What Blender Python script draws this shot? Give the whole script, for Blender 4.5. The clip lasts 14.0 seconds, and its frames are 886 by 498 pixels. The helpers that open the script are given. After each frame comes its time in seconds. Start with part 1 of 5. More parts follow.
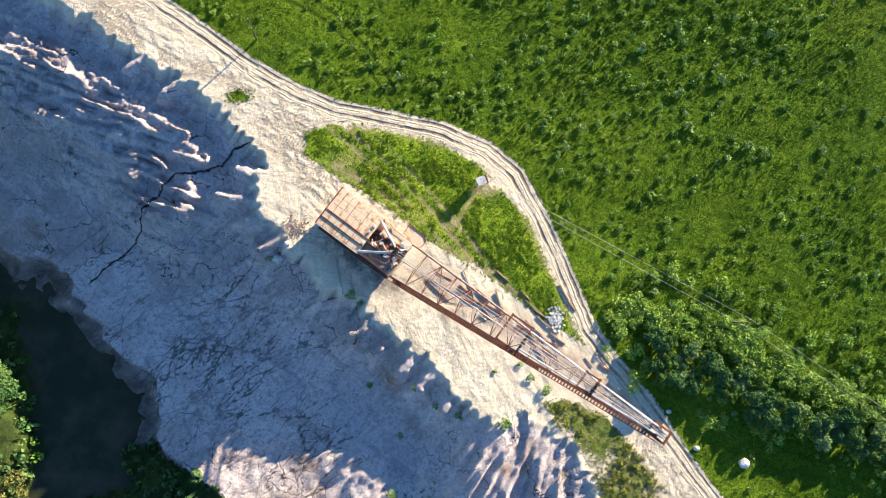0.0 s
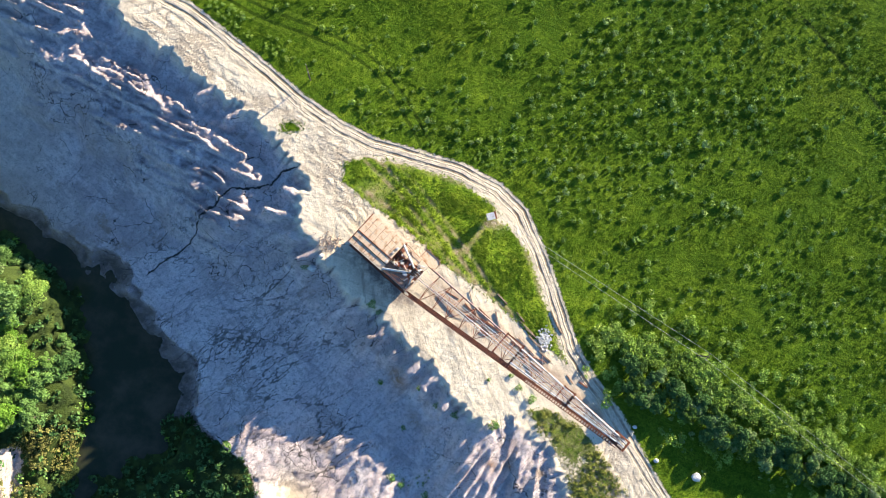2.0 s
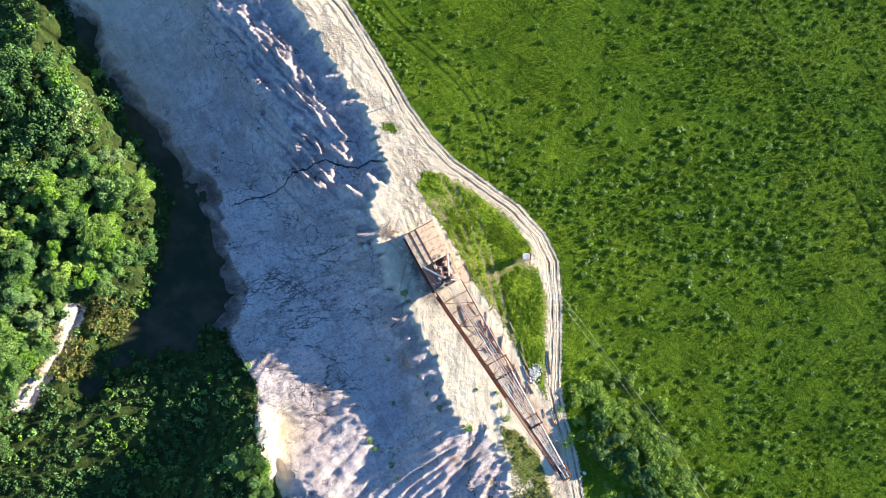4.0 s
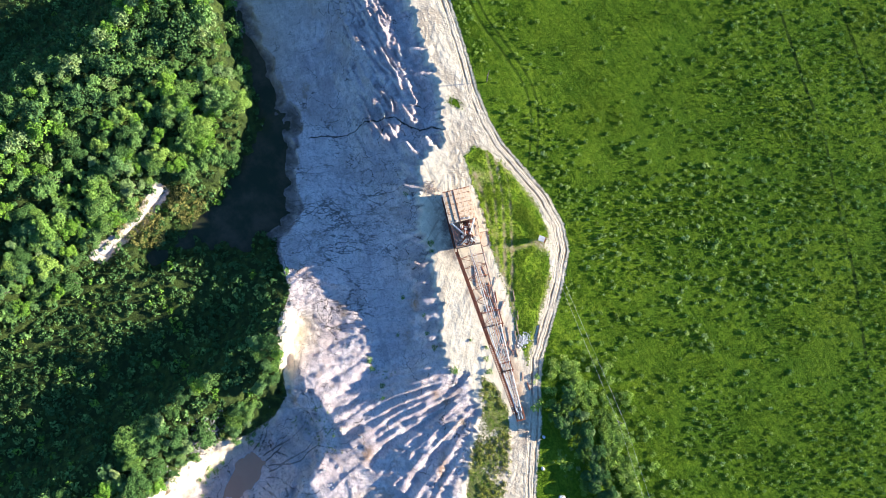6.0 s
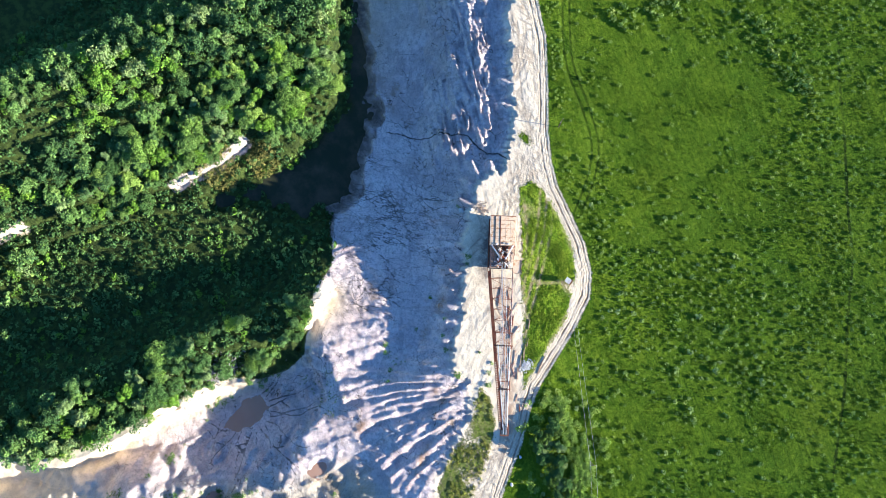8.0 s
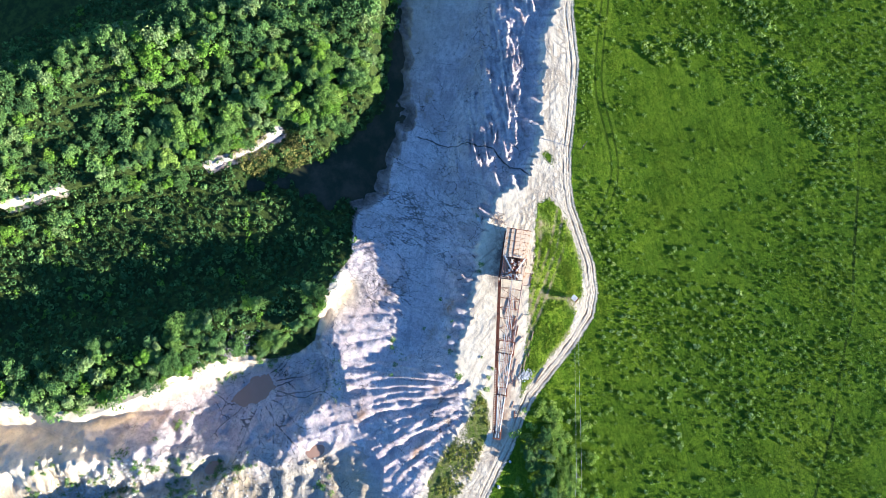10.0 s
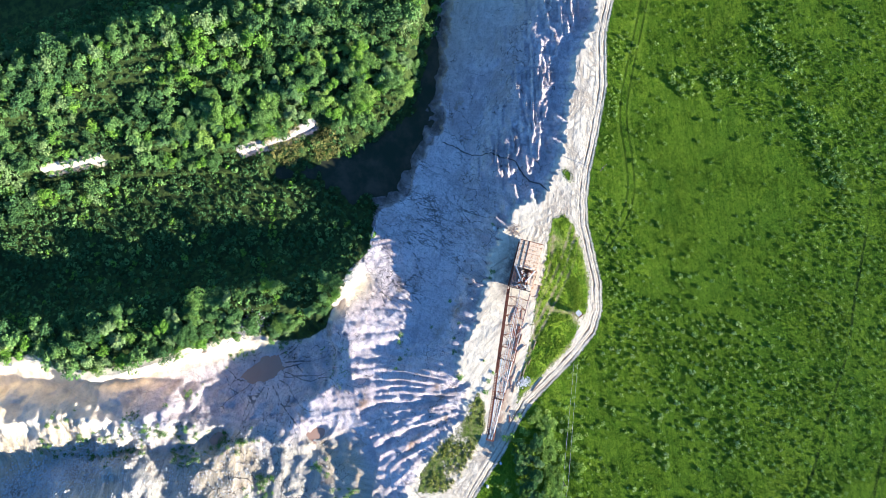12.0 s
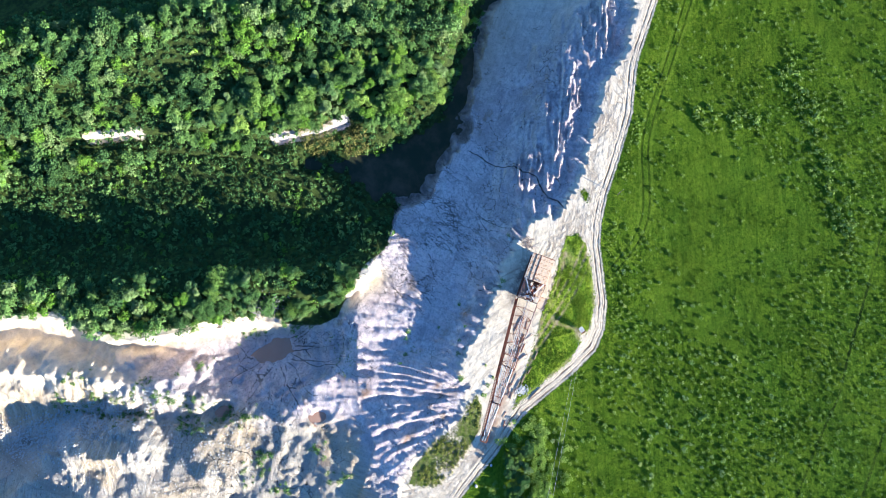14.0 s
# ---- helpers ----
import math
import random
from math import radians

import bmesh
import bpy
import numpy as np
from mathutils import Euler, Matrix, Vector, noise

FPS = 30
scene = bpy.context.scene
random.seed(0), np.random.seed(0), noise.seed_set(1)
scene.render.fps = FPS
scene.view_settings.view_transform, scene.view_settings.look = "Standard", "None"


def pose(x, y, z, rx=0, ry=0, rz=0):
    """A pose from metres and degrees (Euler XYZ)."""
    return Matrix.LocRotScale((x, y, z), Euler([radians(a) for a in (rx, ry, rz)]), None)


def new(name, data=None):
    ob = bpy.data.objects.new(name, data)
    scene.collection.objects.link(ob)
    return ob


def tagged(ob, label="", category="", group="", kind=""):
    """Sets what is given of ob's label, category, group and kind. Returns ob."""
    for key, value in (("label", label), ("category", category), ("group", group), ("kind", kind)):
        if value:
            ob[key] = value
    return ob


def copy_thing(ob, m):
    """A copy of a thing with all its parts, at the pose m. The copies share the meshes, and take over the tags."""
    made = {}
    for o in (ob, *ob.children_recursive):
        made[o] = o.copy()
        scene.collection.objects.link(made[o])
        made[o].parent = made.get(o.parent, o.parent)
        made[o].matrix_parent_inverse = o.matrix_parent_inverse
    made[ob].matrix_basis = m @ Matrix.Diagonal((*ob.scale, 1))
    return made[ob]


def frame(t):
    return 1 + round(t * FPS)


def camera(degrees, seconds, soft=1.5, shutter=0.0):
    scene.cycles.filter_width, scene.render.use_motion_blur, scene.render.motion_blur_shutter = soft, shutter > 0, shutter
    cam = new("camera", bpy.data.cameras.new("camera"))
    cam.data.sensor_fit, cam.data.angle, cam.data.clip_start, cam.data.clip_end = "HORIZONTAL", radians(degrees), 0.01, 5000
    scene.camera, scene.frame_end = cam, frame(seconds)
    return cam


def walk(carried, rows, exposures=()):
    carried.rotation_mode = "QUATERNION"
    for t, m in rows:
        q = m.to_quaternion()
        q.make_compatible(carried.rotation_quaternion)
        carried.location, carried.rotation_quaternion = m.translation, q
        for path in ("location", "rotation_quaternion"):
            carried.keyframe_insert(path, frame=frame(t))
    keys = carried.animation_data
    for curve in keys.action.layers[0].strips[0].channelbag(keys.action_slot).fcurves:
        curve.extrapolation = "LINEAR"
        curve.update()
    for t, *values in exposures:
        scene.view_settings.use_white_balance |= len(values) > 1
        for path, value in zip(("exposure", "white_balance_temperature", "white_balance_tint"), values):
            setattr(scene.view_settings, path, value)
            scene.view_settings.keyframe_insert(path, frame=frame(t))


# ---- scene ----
# ---------------------------------------------------------------- camera
cam = camera(64.0, 14.0, soft=0.6)
ROWS = [
    (0.0, -0.00, 0.00, 109.98, 4.393, -5.398, -0.207),
    (0.5, -0.74, 0.61, 114.07, 4.443, -5.534, -0.263),
    (1.0, -1.53, 1.02, 118.86, 4.532, -5.599, 0.066),
    (1.5, -2.22, 0.97, 123.71, 4.727, -5.564, 1.151),
    (2.0, -3.20, 1.54, 128.63, 4.371, -5.433, 4.671),
    (2.5, -4.69, 1.86, 133.44, 3.990, -5.340, 9.454),
    (3.0, -5.76, 1.94, 138.26, 3.723, -4.963, 14.992),
    (3.2, -6.23, 1.70, 140.25, 3.746, -4.850, 17.050),
    (5.3, 6.93, -7.66, 163.67, 5.252, -0.546, 34.507),
    (5.5, 8.99, -9.10, 165.47, 5.485, -0.238, 35.822),
    (6.0, 9.60, -9.76, 170.98, 5.236, 0.103, 39.428),
    (6.5, 9.71, -10.28, 175.88, 5.654, 0.601, 45.849),
    (7.0, 9.04, -10.01, 180.79, 5.600, 0.952, 50.382),
    (7.5, 7.98, -9.21, 184.32, 5.355, 1.239, 53.501),
    (8.0, 7.82, -9.53, 186.61, 5.446, 1.331, 55.315),
    (10.3, 7.22, -8.69, 195.50, 5.547, 2.111, 62.487),
    (10.5, 7.02, -8.62, 196.23, 5.511, 2.157, 63.036),
    (11.0, 6.67, -8.33, 198.09, 5.456, 2.321, 64.490),
    (11.5, 6.41, -8.10, 200.06, 5.448, 2.486, 65.998),
    (12.0, 6.21, -7.96, 202.05, 5.478, 2.638, 67.527),
    (12.5, 6.02, -7.87, 203.99, 5.524, 2.775, 69.060),
    (13.0, 5.79, -7.87, 205.87, 5.575, 2.884, 70.595),
    (13.5, 5.61, -8.00, 207.76, 5.645, 2.967, 72.142),
    (14.0, 5.74, -8.11, 209.68, 5.800, 3.081, 73.726),
]
walk(cam, [(t, pose(x, y, z, rx, ry, rz)) for t, x, y, z, rx, ry, rz in ROWS], [(0.0, 1.62, 6520.0, 10.0), (7.0, 1.70, 5850.0, 10.0), (14.0, 1.71, 5480.0, 10.0)])

# ---------------------------------------------------------------- light
SUN_DIR = Vector((0.71, 0.704, 0)).normalized()
SUN_EL = radians(16.0)
world = bpy.data.worlds.new("sky")
scene.world = world
world.use_nodes = True
wn = world.node_tree
sky = wn.nodes.new("ShaderNodeTexSky")
sky.sky_type, sky.sun_disc = "NISHITA", False
sky.sun_elevation = SUN_EL
sky.sun_rotation = math.atan2(SUN_DIR.x, SUN_DIR.y)
sky.air_density, sky.dust_density, sky.ozone_density = 1.0, 0.0, 6.0
wn.nodes["Background"].inputs["Strength"].default_value = 0.091
wn.links.new(sky.outputs[0], wn.nodes["Background"].inputs["Color"])
sun_data = bpy.data.lights.new("sun", "SUN")
sun_data.energy, sun_data.angle, sun_data.color = 5.0, radians(0.53), (1.0, 0.88, 0.69)
sun = new("sun", sun_data)
sun_vec = Vector((SUN_DIR.x * math.cos(SUN_EL), SUN_DIR.y * math.cos(SUN_EL), math.sin(SUN_EL)))
sun.rotation_euler = sun_vec.to_track_quat("Z", "Y").to_euler()

# ---------------------------------------------------------------- small tools
rng = np.random.default_rng(7)


class Nodes:
    """A short way to wire a node material."""

    def __init__(self, name, rough=0.8, metal=0.0, spec=0.3):
        self.mat = bpy.data.materials.new(name)
        self.mat.use_nodes = True
        self.tree = self.mat.node_tree
        self.bsdf = self.tree.nodes["Principled BSDF"]
        self.bsdf.inputs["Roughness"].default_value = rough
        self.bsdf.inputs["Metallic"].default_value = metal
        self.bsdf.inputs["Specular IOR Level"].default_value = spec
        self.coord = self.tree.nodes.new("ShaderNodeTexCoord").outputs["Object"]

    def link(self, value, socket):
        if isinstance(value, bpy.types.NodeSocket):
            self.tree.links.new(value, socket)
        else:
            socket.default_value = value

    def noise(self, scale, detail=4.0, rough=0.55, stretch=None, distort=0.0):
        n = self.tree.nodes.new("ShaderNodeTexNoise")
        n.inputs["Scale"].default_value = scale
        n.inputs["Detail"].default_value = detail
        n.inputs["Roughness"].default_value = rough
        n.inputs["Distortion"].default_value = distort
        src = self.coord
        if stretch:
            m = self.tree.nodes.new("ShaderNodeMapping")
            m.vector_type = "TEXTURE"
            m.inputs["Scale"].default_value = [1 / v for v in stretch[:3]]
            if len(stretch) > 3:
                m.inputs["Rotation"].default_value = (0, 0, radians(stretch[3]))
            self.tree.links.new(self.coord, m.inputs[0])
            src = m.outputs[0]
        self.tree.links.new(src, n.inputs["Vector"])
        return n.outputs["Fac"]

    def cracks(self, scale, warp=0.6):
        v = self.tree.nodes.new("ShaderNodeTexVoronoi")
        v.feature = "DISTANCE_TO_EDGE"
        v.inputs["Scale"].default_value = scale
        w = self.tree.nodes.new("ShaderNodeTexNoise")
        w.inputs["Scale"].default_value = scale * 1.7
        w.inputs["Detail"].default_value = 4.0
        self.tree.links.new(self.coord, w.inputs["Vector"])
        add = self.tree.nodes.new("ShaderNodeVectorMath")
        add.operation = "MULTIPLY_ADD"
        self.tree.links.new(w.outputs["Color"], add.inputs[0])
        add.inputs[1].default_value = (warp / scale, warp / scale, 0)
        self.tree.links.new(self.coord, add.inputs[2])
        self.tree.links.new(add.outputs[0], v.inputs["Vector"])
        return v.outputs["Distance"]

    def flow(self, run, reach):
        """Streaks that run down from the rim."""
        c = self.tree.nodes.new("ShaderNodeCombineXYZ")
        self.link(self.attr(run), c.inputs[0])
        self.link(self.math("MULTIPLY", self.attr(reach), 0.12), c.inputs[1])
        n = self.tree.nodes.new("ShaderNodeTexNoise")
        n.inputs["Scale"].default_value, n.inputs["Detail"].default_value, n.inputs["Roughness"].default_value = 0.9, 7.0, 0.65
        n.inputs["Distortion"].default_value = 0.4
        self.tree.links.new(c.outputs[0], n.inputs["Vector"])
        return n.outputs["Fac"]

    def attr(self, name):
        n = self.tree.nodes.new("ShaderNodeAttribute")
        n.attribute_name = name
        return n.outputs["Fac"]

    def ramp(self, fac, lo, hi, a=0.0, b=1.0):
        n = self.tree.nodes.new("ShaderNodeMapRange")
        n.interpolation_type = "SMOOTHSTEP"
        self.link(fac, n.inputs["Value"])
        for key, value in (("From Min", lo), ("From Max", hi), ("To Min", a), ("To Max", b)):
            n.inputs[key].default_value = value
        return n.outputs["Result"]

    def math(self, op, a, b=0.0):
        n = self.tree.nodes.new("ShaderNodeMath")
        n.operation = op
        self.link(a, n.inputs[0])
        self.link(b, n.inputs[1])
        return n.outputs[0]

    def mix(self, fac, a, b, mode="MIX"):
        n = self.tree.nodes.new("ShaderNodeMix")
        n.data_type, n.blend_type = "RGBA", mode
        self.link(fac, n.inputs[0])
        self.link(a if isinstance(a, bpy.types.NodeSocket) else (*a, 1.0), n.inputs[6])
        self.link(b if isinstance(b, bpy.types.NodeSocket) else (*b, 1.0), n.inputs[7])
        return n.outputs[2]

    def island(self):
        return self.tree.nodes.new("ShaderNodeNewGeometry").outputs["Random Per Island"]

    def each(self):
        return self.tree.nodes.new("ShaderNodeObjectInfo").outputs["Random"]

    def color(self, value):
        self.link(value if isinstance(value, bpy.types.NodeSocket) else (*value, 1.0), self.bsdf.inputs["Base Color"])
        return self

    def bump(self, height, strength=0.5, distance=0.1):
        n = self.tree.nodes.new("ShaderNodeBump")
        n.inputs["Strength"].default_value = strength
        n.inputs["Distance"].default_value = distance
        self.link(height, n.inputs["Height"])
        self.tree.links.new(n.outputs[0], self.bsdf.inputs["Normal"])
        return self


def mesh_np(name, verts, faces, mat=None, smooth=False):
    """A mesh from arrays; every face has the same number of corners."""
    me = bpy.data.meshes.new(name)
    verts, faces = np.asarray(verts, np.float32), np.asarray(faces, np.int32)
    k = faces.shape[1]
    me.vertices.add(len(verts))
    me.vertices.foreach_set("co", verts.ravel())
    me.loops.add(faces.size)
    me.loops.foreach_set("vertex_index", faces.ravel())
    me.polygons.add(len(faces))
    me.polygons.foreach_set("loop_start", np.arange(0, faces.size, k, dtype=np.int32))
    me.polygons.foreach_set("use_smooth", np.full(len(faces), smooth))
    me.update(calc_edges=True)
    if mat:
        me.materials.append(mat)
    return me


def part(name, bm, material, parent, label=""):
    me = bpy.data.meshes.new(name)
    bm.to_mesh(me)
    bm.free()
    me.materials.append(material)
    ob = new(name, me)
    ob.parent = parent
    return tagged(ob, label)


def part_me(name, me, parent, label=""):
    ob = new(name, me)
    ob.parent = parent
    return tagged(ob, label)


def add_box(bm, lo, hi, m=None, bevel=0.0):
    """A box between two corners, its edges rounded by bevel."""
    lo, hi = Vector(lo), Vector(hi)
    made = bmesh.ops.create_cube(bm, size=1.0, matrix=(m or Matrix()) @ Matrix.Translation((lo + hi) / 2) @ Matrix.Diagonal((*(hi - lo), 1)))
    if bevel:
        edges = list({e for v in made["verts"] for e in v.link_edges})
        bmesh.ops.bevel(bm, geom=edges, offset=bevel, segments=1, affect="EDGES")


def add_tube(bm, a, b, r, r2=None, sides=8):
    """A round bar from a to b."""
    a, b = Vector(a), Vector(b)
    d = b - a
    m = Matrix.Translation((a + b) / 2) @ d.to_track_quat("Z", "Y").to_matrix().to_4x4()
    bmesh.ops.create_cone(bm, cap_ends=True, segments=sides, radius1=r, radius2=r if r2 is None else r2, depth=d.length, matrix=m)


def add_beam(bm, a, b, w, h):
    """A square bar from a to b, w wide and h high."""
    a, b = Vector(a), Vector(b)
    d = b - a
    q = d.to_track_quat("X", "Z").to_matrix().to_4x4()
    bmesh.ops.create_cube(bm, size=1.0, matrix=Matrix.Translation((a + b) / 2) @ q @ Matrix.Diagonal((d.length, w, h, 1)))


def lattice(ix, iy, seed):
    h = (ix.astype(np.int64) * 374761393 + iy.astype(np.int64) * 668265263 + seed * 974634777) & 0xFFFFFFFF
    h = ((h ^ (h >> 13)) * 1274126177) & 0xFFFFFFFF
    return ((h ^ (h >> 16)) & 0xFFFF) / 65535.0


def vnoise(x, y, seed=0):
    """Smooth value noise, -1 to 1."""
    ix, iy = np.floor(x), np.floor(y)
    fx, fy = x - ix, y - iy
    ix, iy = ix.astype(np.int64), iy.astype(np.int64)
    fx, fy = fx * fx * (3 - 2 * fx), fy * fy * (3 - 2 * fy)
    a, b = lattice(ix, iy, seed), lattice(ix + 1, iy, seed)
    c, d = lattice(ix, iy + 1, seed), lattice(ix + 1, iy + 1, seed)
    return 2 * ((a + (b - a) * fx) * (1 - fy) + (c + (d - c) * fx) * fy) - 1


def fbm(x, y, scale, seed=0, octaves=4, gain=0.5):
    total, amp = 0.0, 1.0
    for o in range(octaves):
        total = total + amp * vnoise(x / scale, y / scale, seed + o * 17)
        scale, amp = scale * 0.5, amp * gain
    return total


def along(x, y, pts):
    """Distance to a polyline, the length along it, and on which side (left: plus)."""
    best = np.full(x.shape, 1e9)
    where, side, run = np.zeros(x.shape), np.ones(x.shape), 0.0
    for (ax, ay), (bx, by) in zip(pts, pts[1:]):
        ex, ey = bx - ax, by - ay
        ln = math.hypot(ex, ey)
        t = np.clip(((x - ax) * ex + (y - ay) * ey) / ln**2, 0, 1)
        d = np.hypot(x - ax - t * ex, y - ay - t * ey)
        near = d < best
        best = np.where(near, d, best)
        where = np.where(near, run + t * ln, where)
        side = np.where(near, np.sign(ex * (y - ay) - ey * (x - ax)), side)
        run += ln
    return best, where, side


def inside(x, y, pts):
    """Whether points lie in a polygon."""
    res = np.zeros(x.shape, bool)
    for (ax, ay), (bx, by) in zip(pts, pts[1:] + pts[:1]):
        if ay == by:
            continue
        res ^= ((ay > y) != (by > y)) & (x < (bx - ax) * (y - ay) / (by - ay) + ax)
    return res


def eased(pts, rounds=3):
    """A polyline with its corners cut round."""
    for _ in range(rounds):
        cut = [pts[0]]
        for (ax, ay), (bx, by) in zip(pts, pts[1:]):
            cut += [(0.75 * ax + 0.25 * bx, 0.75 * ay + 0.25 * by), (0.25 * ax + 0.75 * bx, 0.25 * ay + 0.75 * by)]
        pts = cut + [pts[-1]]
    return pts


def smax(a, b, k=1.0):
    return 0.5 * (a + b + np.sqrt((a - b) ** 2 + k))


# ---------------------------------------------------------------- the lie of the land
EDGE = [(-900, 560), (-400, 270), (-140, 104), (-104, 83), (-74, 65), (-59, 56.5), (-49.5, 47), (-43, 43), (-36, 38.3), (-29, 34.5), (-24.4, 30.7),
        (-20.5, 26.3), (-17, 21.3), (-19, 18), (-17, 14.5), (-14.3, 10.2), (-12.5, 8), (-7, 3), (-1.5, 0), (-0.6, -2), (4.8, -6.3), (9.1, -9.8),
        (11.7, -13.3), (15.7, -17), (19, -18.8), (23.5, -16.8), (31, -22), (35.6, -31.8), (40.7, -40), (47.8, -45.6), (80, -72), (400, -330), (900, -740)]
PLATEAU = EDGE + [(3000, -2600), (3500, 3500), (-3000, 3000)]
ROAD = [(-150, 118), (-104, 92), (-74, 70.5), (-56, 57.8), (-41.5, 51.5), (-29.2, 43.5), (-20, 37), (-12.6, 32.8), (-6, 30.3), (3, 28.6), (10.8, 27),
        (17.3, 24.3), (22, 20.4), (25.6, 14), (28.4, 7.7), (31.0, 1.4), (33.4, -4), (37, -9.3), (42.6, -16.0), (48.5, -25), (53.8, -32), (85, -62), (200, -160)]
MEADOW = [(-11, 26.5), (-5.8, 28.2), (2.1, 26.9), (10.1, 25.2), (16.4, 21.5), (19.8, 17.6), (23.8, 13.5), (26.3, 7.7), (29.3, 0.6), (32.6, -6.4),
          (26.1, -2.5), (19, 3.2), (8.3, 9.8), (2.1, 14.9), (-5.8, 19.4), (-11, 23)]
SOUTH_GRASS = [(29.5, -14.8), (35.8, -17.6), (41.1, -23.3), (45.6, -29.5), (48.2, -34), (45, -42), (40.5, -39), (35.2, -31), (30.9, -22.5), (26, -15.8)]
CREST_A = [(-135, -230), (-117.7, -129), (-113.8, -92.5), (-108, -57), (-99, -14), (-92, 14)]
BENCH_B = [(-60, -215), (-47.6, -148), (-39, -113), (-30.7, -79), (-24.4, -51.4), (-20, -36), (-17, -36), (-13, -44.5), (-10.6, -56), (-12.5, -69.6),
           (-15.9, -92.4), (-17.8, -108), (-21, -122), (-31.8, -134.5), (-36.4, -152), (-44, -215)]
CREST_F = [(-19, -35), (-12, -40.5), (-4.1, -44.5), (7, -47.8), (18.3, -50.2), (32, -48.5), (46, -58), (70, -95)]
SCARP_A = [(-95, -150), (-87, -114), (-83.8, -97.5), (-78, -78), (-69.3, -55.5), (-67.2, -41), (-68, -32)]
AXIS_B = [(-70, -260), (-40, -135), (-25, -75), (-18, -32), (-16, 20)]
CRACK = [(-20, 25), (-22.5, 24.2), (-24, 21.6), (-27, 20.6), (-32, 20.2), (-34, 17.5), (-36.5, 15.4), (-38.5, 11.5), (-40.5, 9), (-44, 6.5), (-47, 3.7)]
CREST_C = [(-28, -185), (-21, -157.7), (-14.2, -136.8), (-5.1, -115), (1, -99.7), (12, -86), (19.6, -72), (24, -62)]
# Ridge added with its crest out of view, to shade the southern spoil.
CREST_SHADE = [(26, -195), (29, -165), (33, -140), (40, -120), (44, -108)]
CREST_D = [(9.6, -142), (13, -131), (16, -118), (23, -106), (31, -92), (37, -78)]
STREAM = [(-130, 48), (-96, 25.5), (-83, 15.5), (-67, 6.5), (-57.5, -1), (-52, -10), (-47.5, -19), (-48, -25), (-54, -34), (-59, -47)]
FOREST = [(-140, 55), (-97, 27), (-84, 16.5), (-68, 7), (-58, -1), (-52, -12), (-49, -20), (-44, -23), (-37, -22.5), (-31, -25.5), (-24, -28.5), (-20.5, -35),
          (-11.5, -45.5), (-6.8, -50), (-6.2, -57), (-8.5, -66), (-14.5, -72.5), (-17, -92), (-19, -108), (-22, -121), (-33, -134), (-37, -152), (-45, -216), (-330, -260), (-330, 160)]
TRAIL_EDGE = eased([(-76, 84), (-56.2, 70.6), (-42.5, 60.6), (-31.6, 53.4), (-18.1, 50.0), (-8.5, 46.5), (-2.4, 40.3), (3.4, 31.5)])
TRAIL_FAR = [(4, 117), (13, 110.4), (28.4, 100.4), (41.1, 91.4), (54.2, 83), (65.6, 72.3), (78.6, 61.7), (100, 40)]
TRAIL_EAST = [(20, 124), (28.8, 117.9), (36.4, 112.8), (43.9, 107.8), (60, 97), (95, 70)]
SPURS = [(-17, 15.6, -24.5, 16.9), (-17.5, 19.5, -21.3, 20.8), (-16, 12.6, -20.5, 12.6), (-14.5, 10.2, -18, 8.4), (-0.5, -2.5, -3.6, -4.8), (2.8, -4.8, 0.4, -7.6),
         (6.3, -8, 3.6, -10.6), (9.2, -10.6, 6.6, -13.4), (12, -13.6, 10.2, -16.5), (-30, 34.6, -33, 32.4), (-36, 38, -38.5, 36)]
WATER_Z = -16.8
POOLS = [(-4.0, -73, 5.2, -14.4), (20, -63.5, 1.9, -6.3), (10, -93, 1.9, -9.6)]


SOUTH_RUN = sum(math.dist(a, b) for a, b in zip(EDGE[:24], EDGE[1:25]))


def edge_reach(x, y):
    """Signed distance to the rim of the plateau: plus on the plateau."""
    d, s, _ = along(x, y, EDGE)
    wob = 0.4 * fbm(x, y, 5.0, 3, 3) + 0.85 * vnoise(s / 0.6, d / 6, 4) * np.clip(1.6 - d / 8, 0.2, 1) + 1.1 * (np.abs(vnoise(s / 2.6, d / 9, 6)) - 0.4) + 0.5 * vnoise(s / 6.5, d / 12, 9)
    return np.where(inside(x, y, PLATEAU), d, -d) + wob, s


def ridged(x, y, seed, octaves=3):
    """Sharp-crested noise, 0 to 1."""
    total, amp, size = 0.0, 0.6, 1.0
    for o in range(octaves):
        total = total + amp * (1 - np.abs(vnoise(x / size, y / size, seed + 13 * o)))
        size, amp = size * 0.5, amp * 0.45
    return total


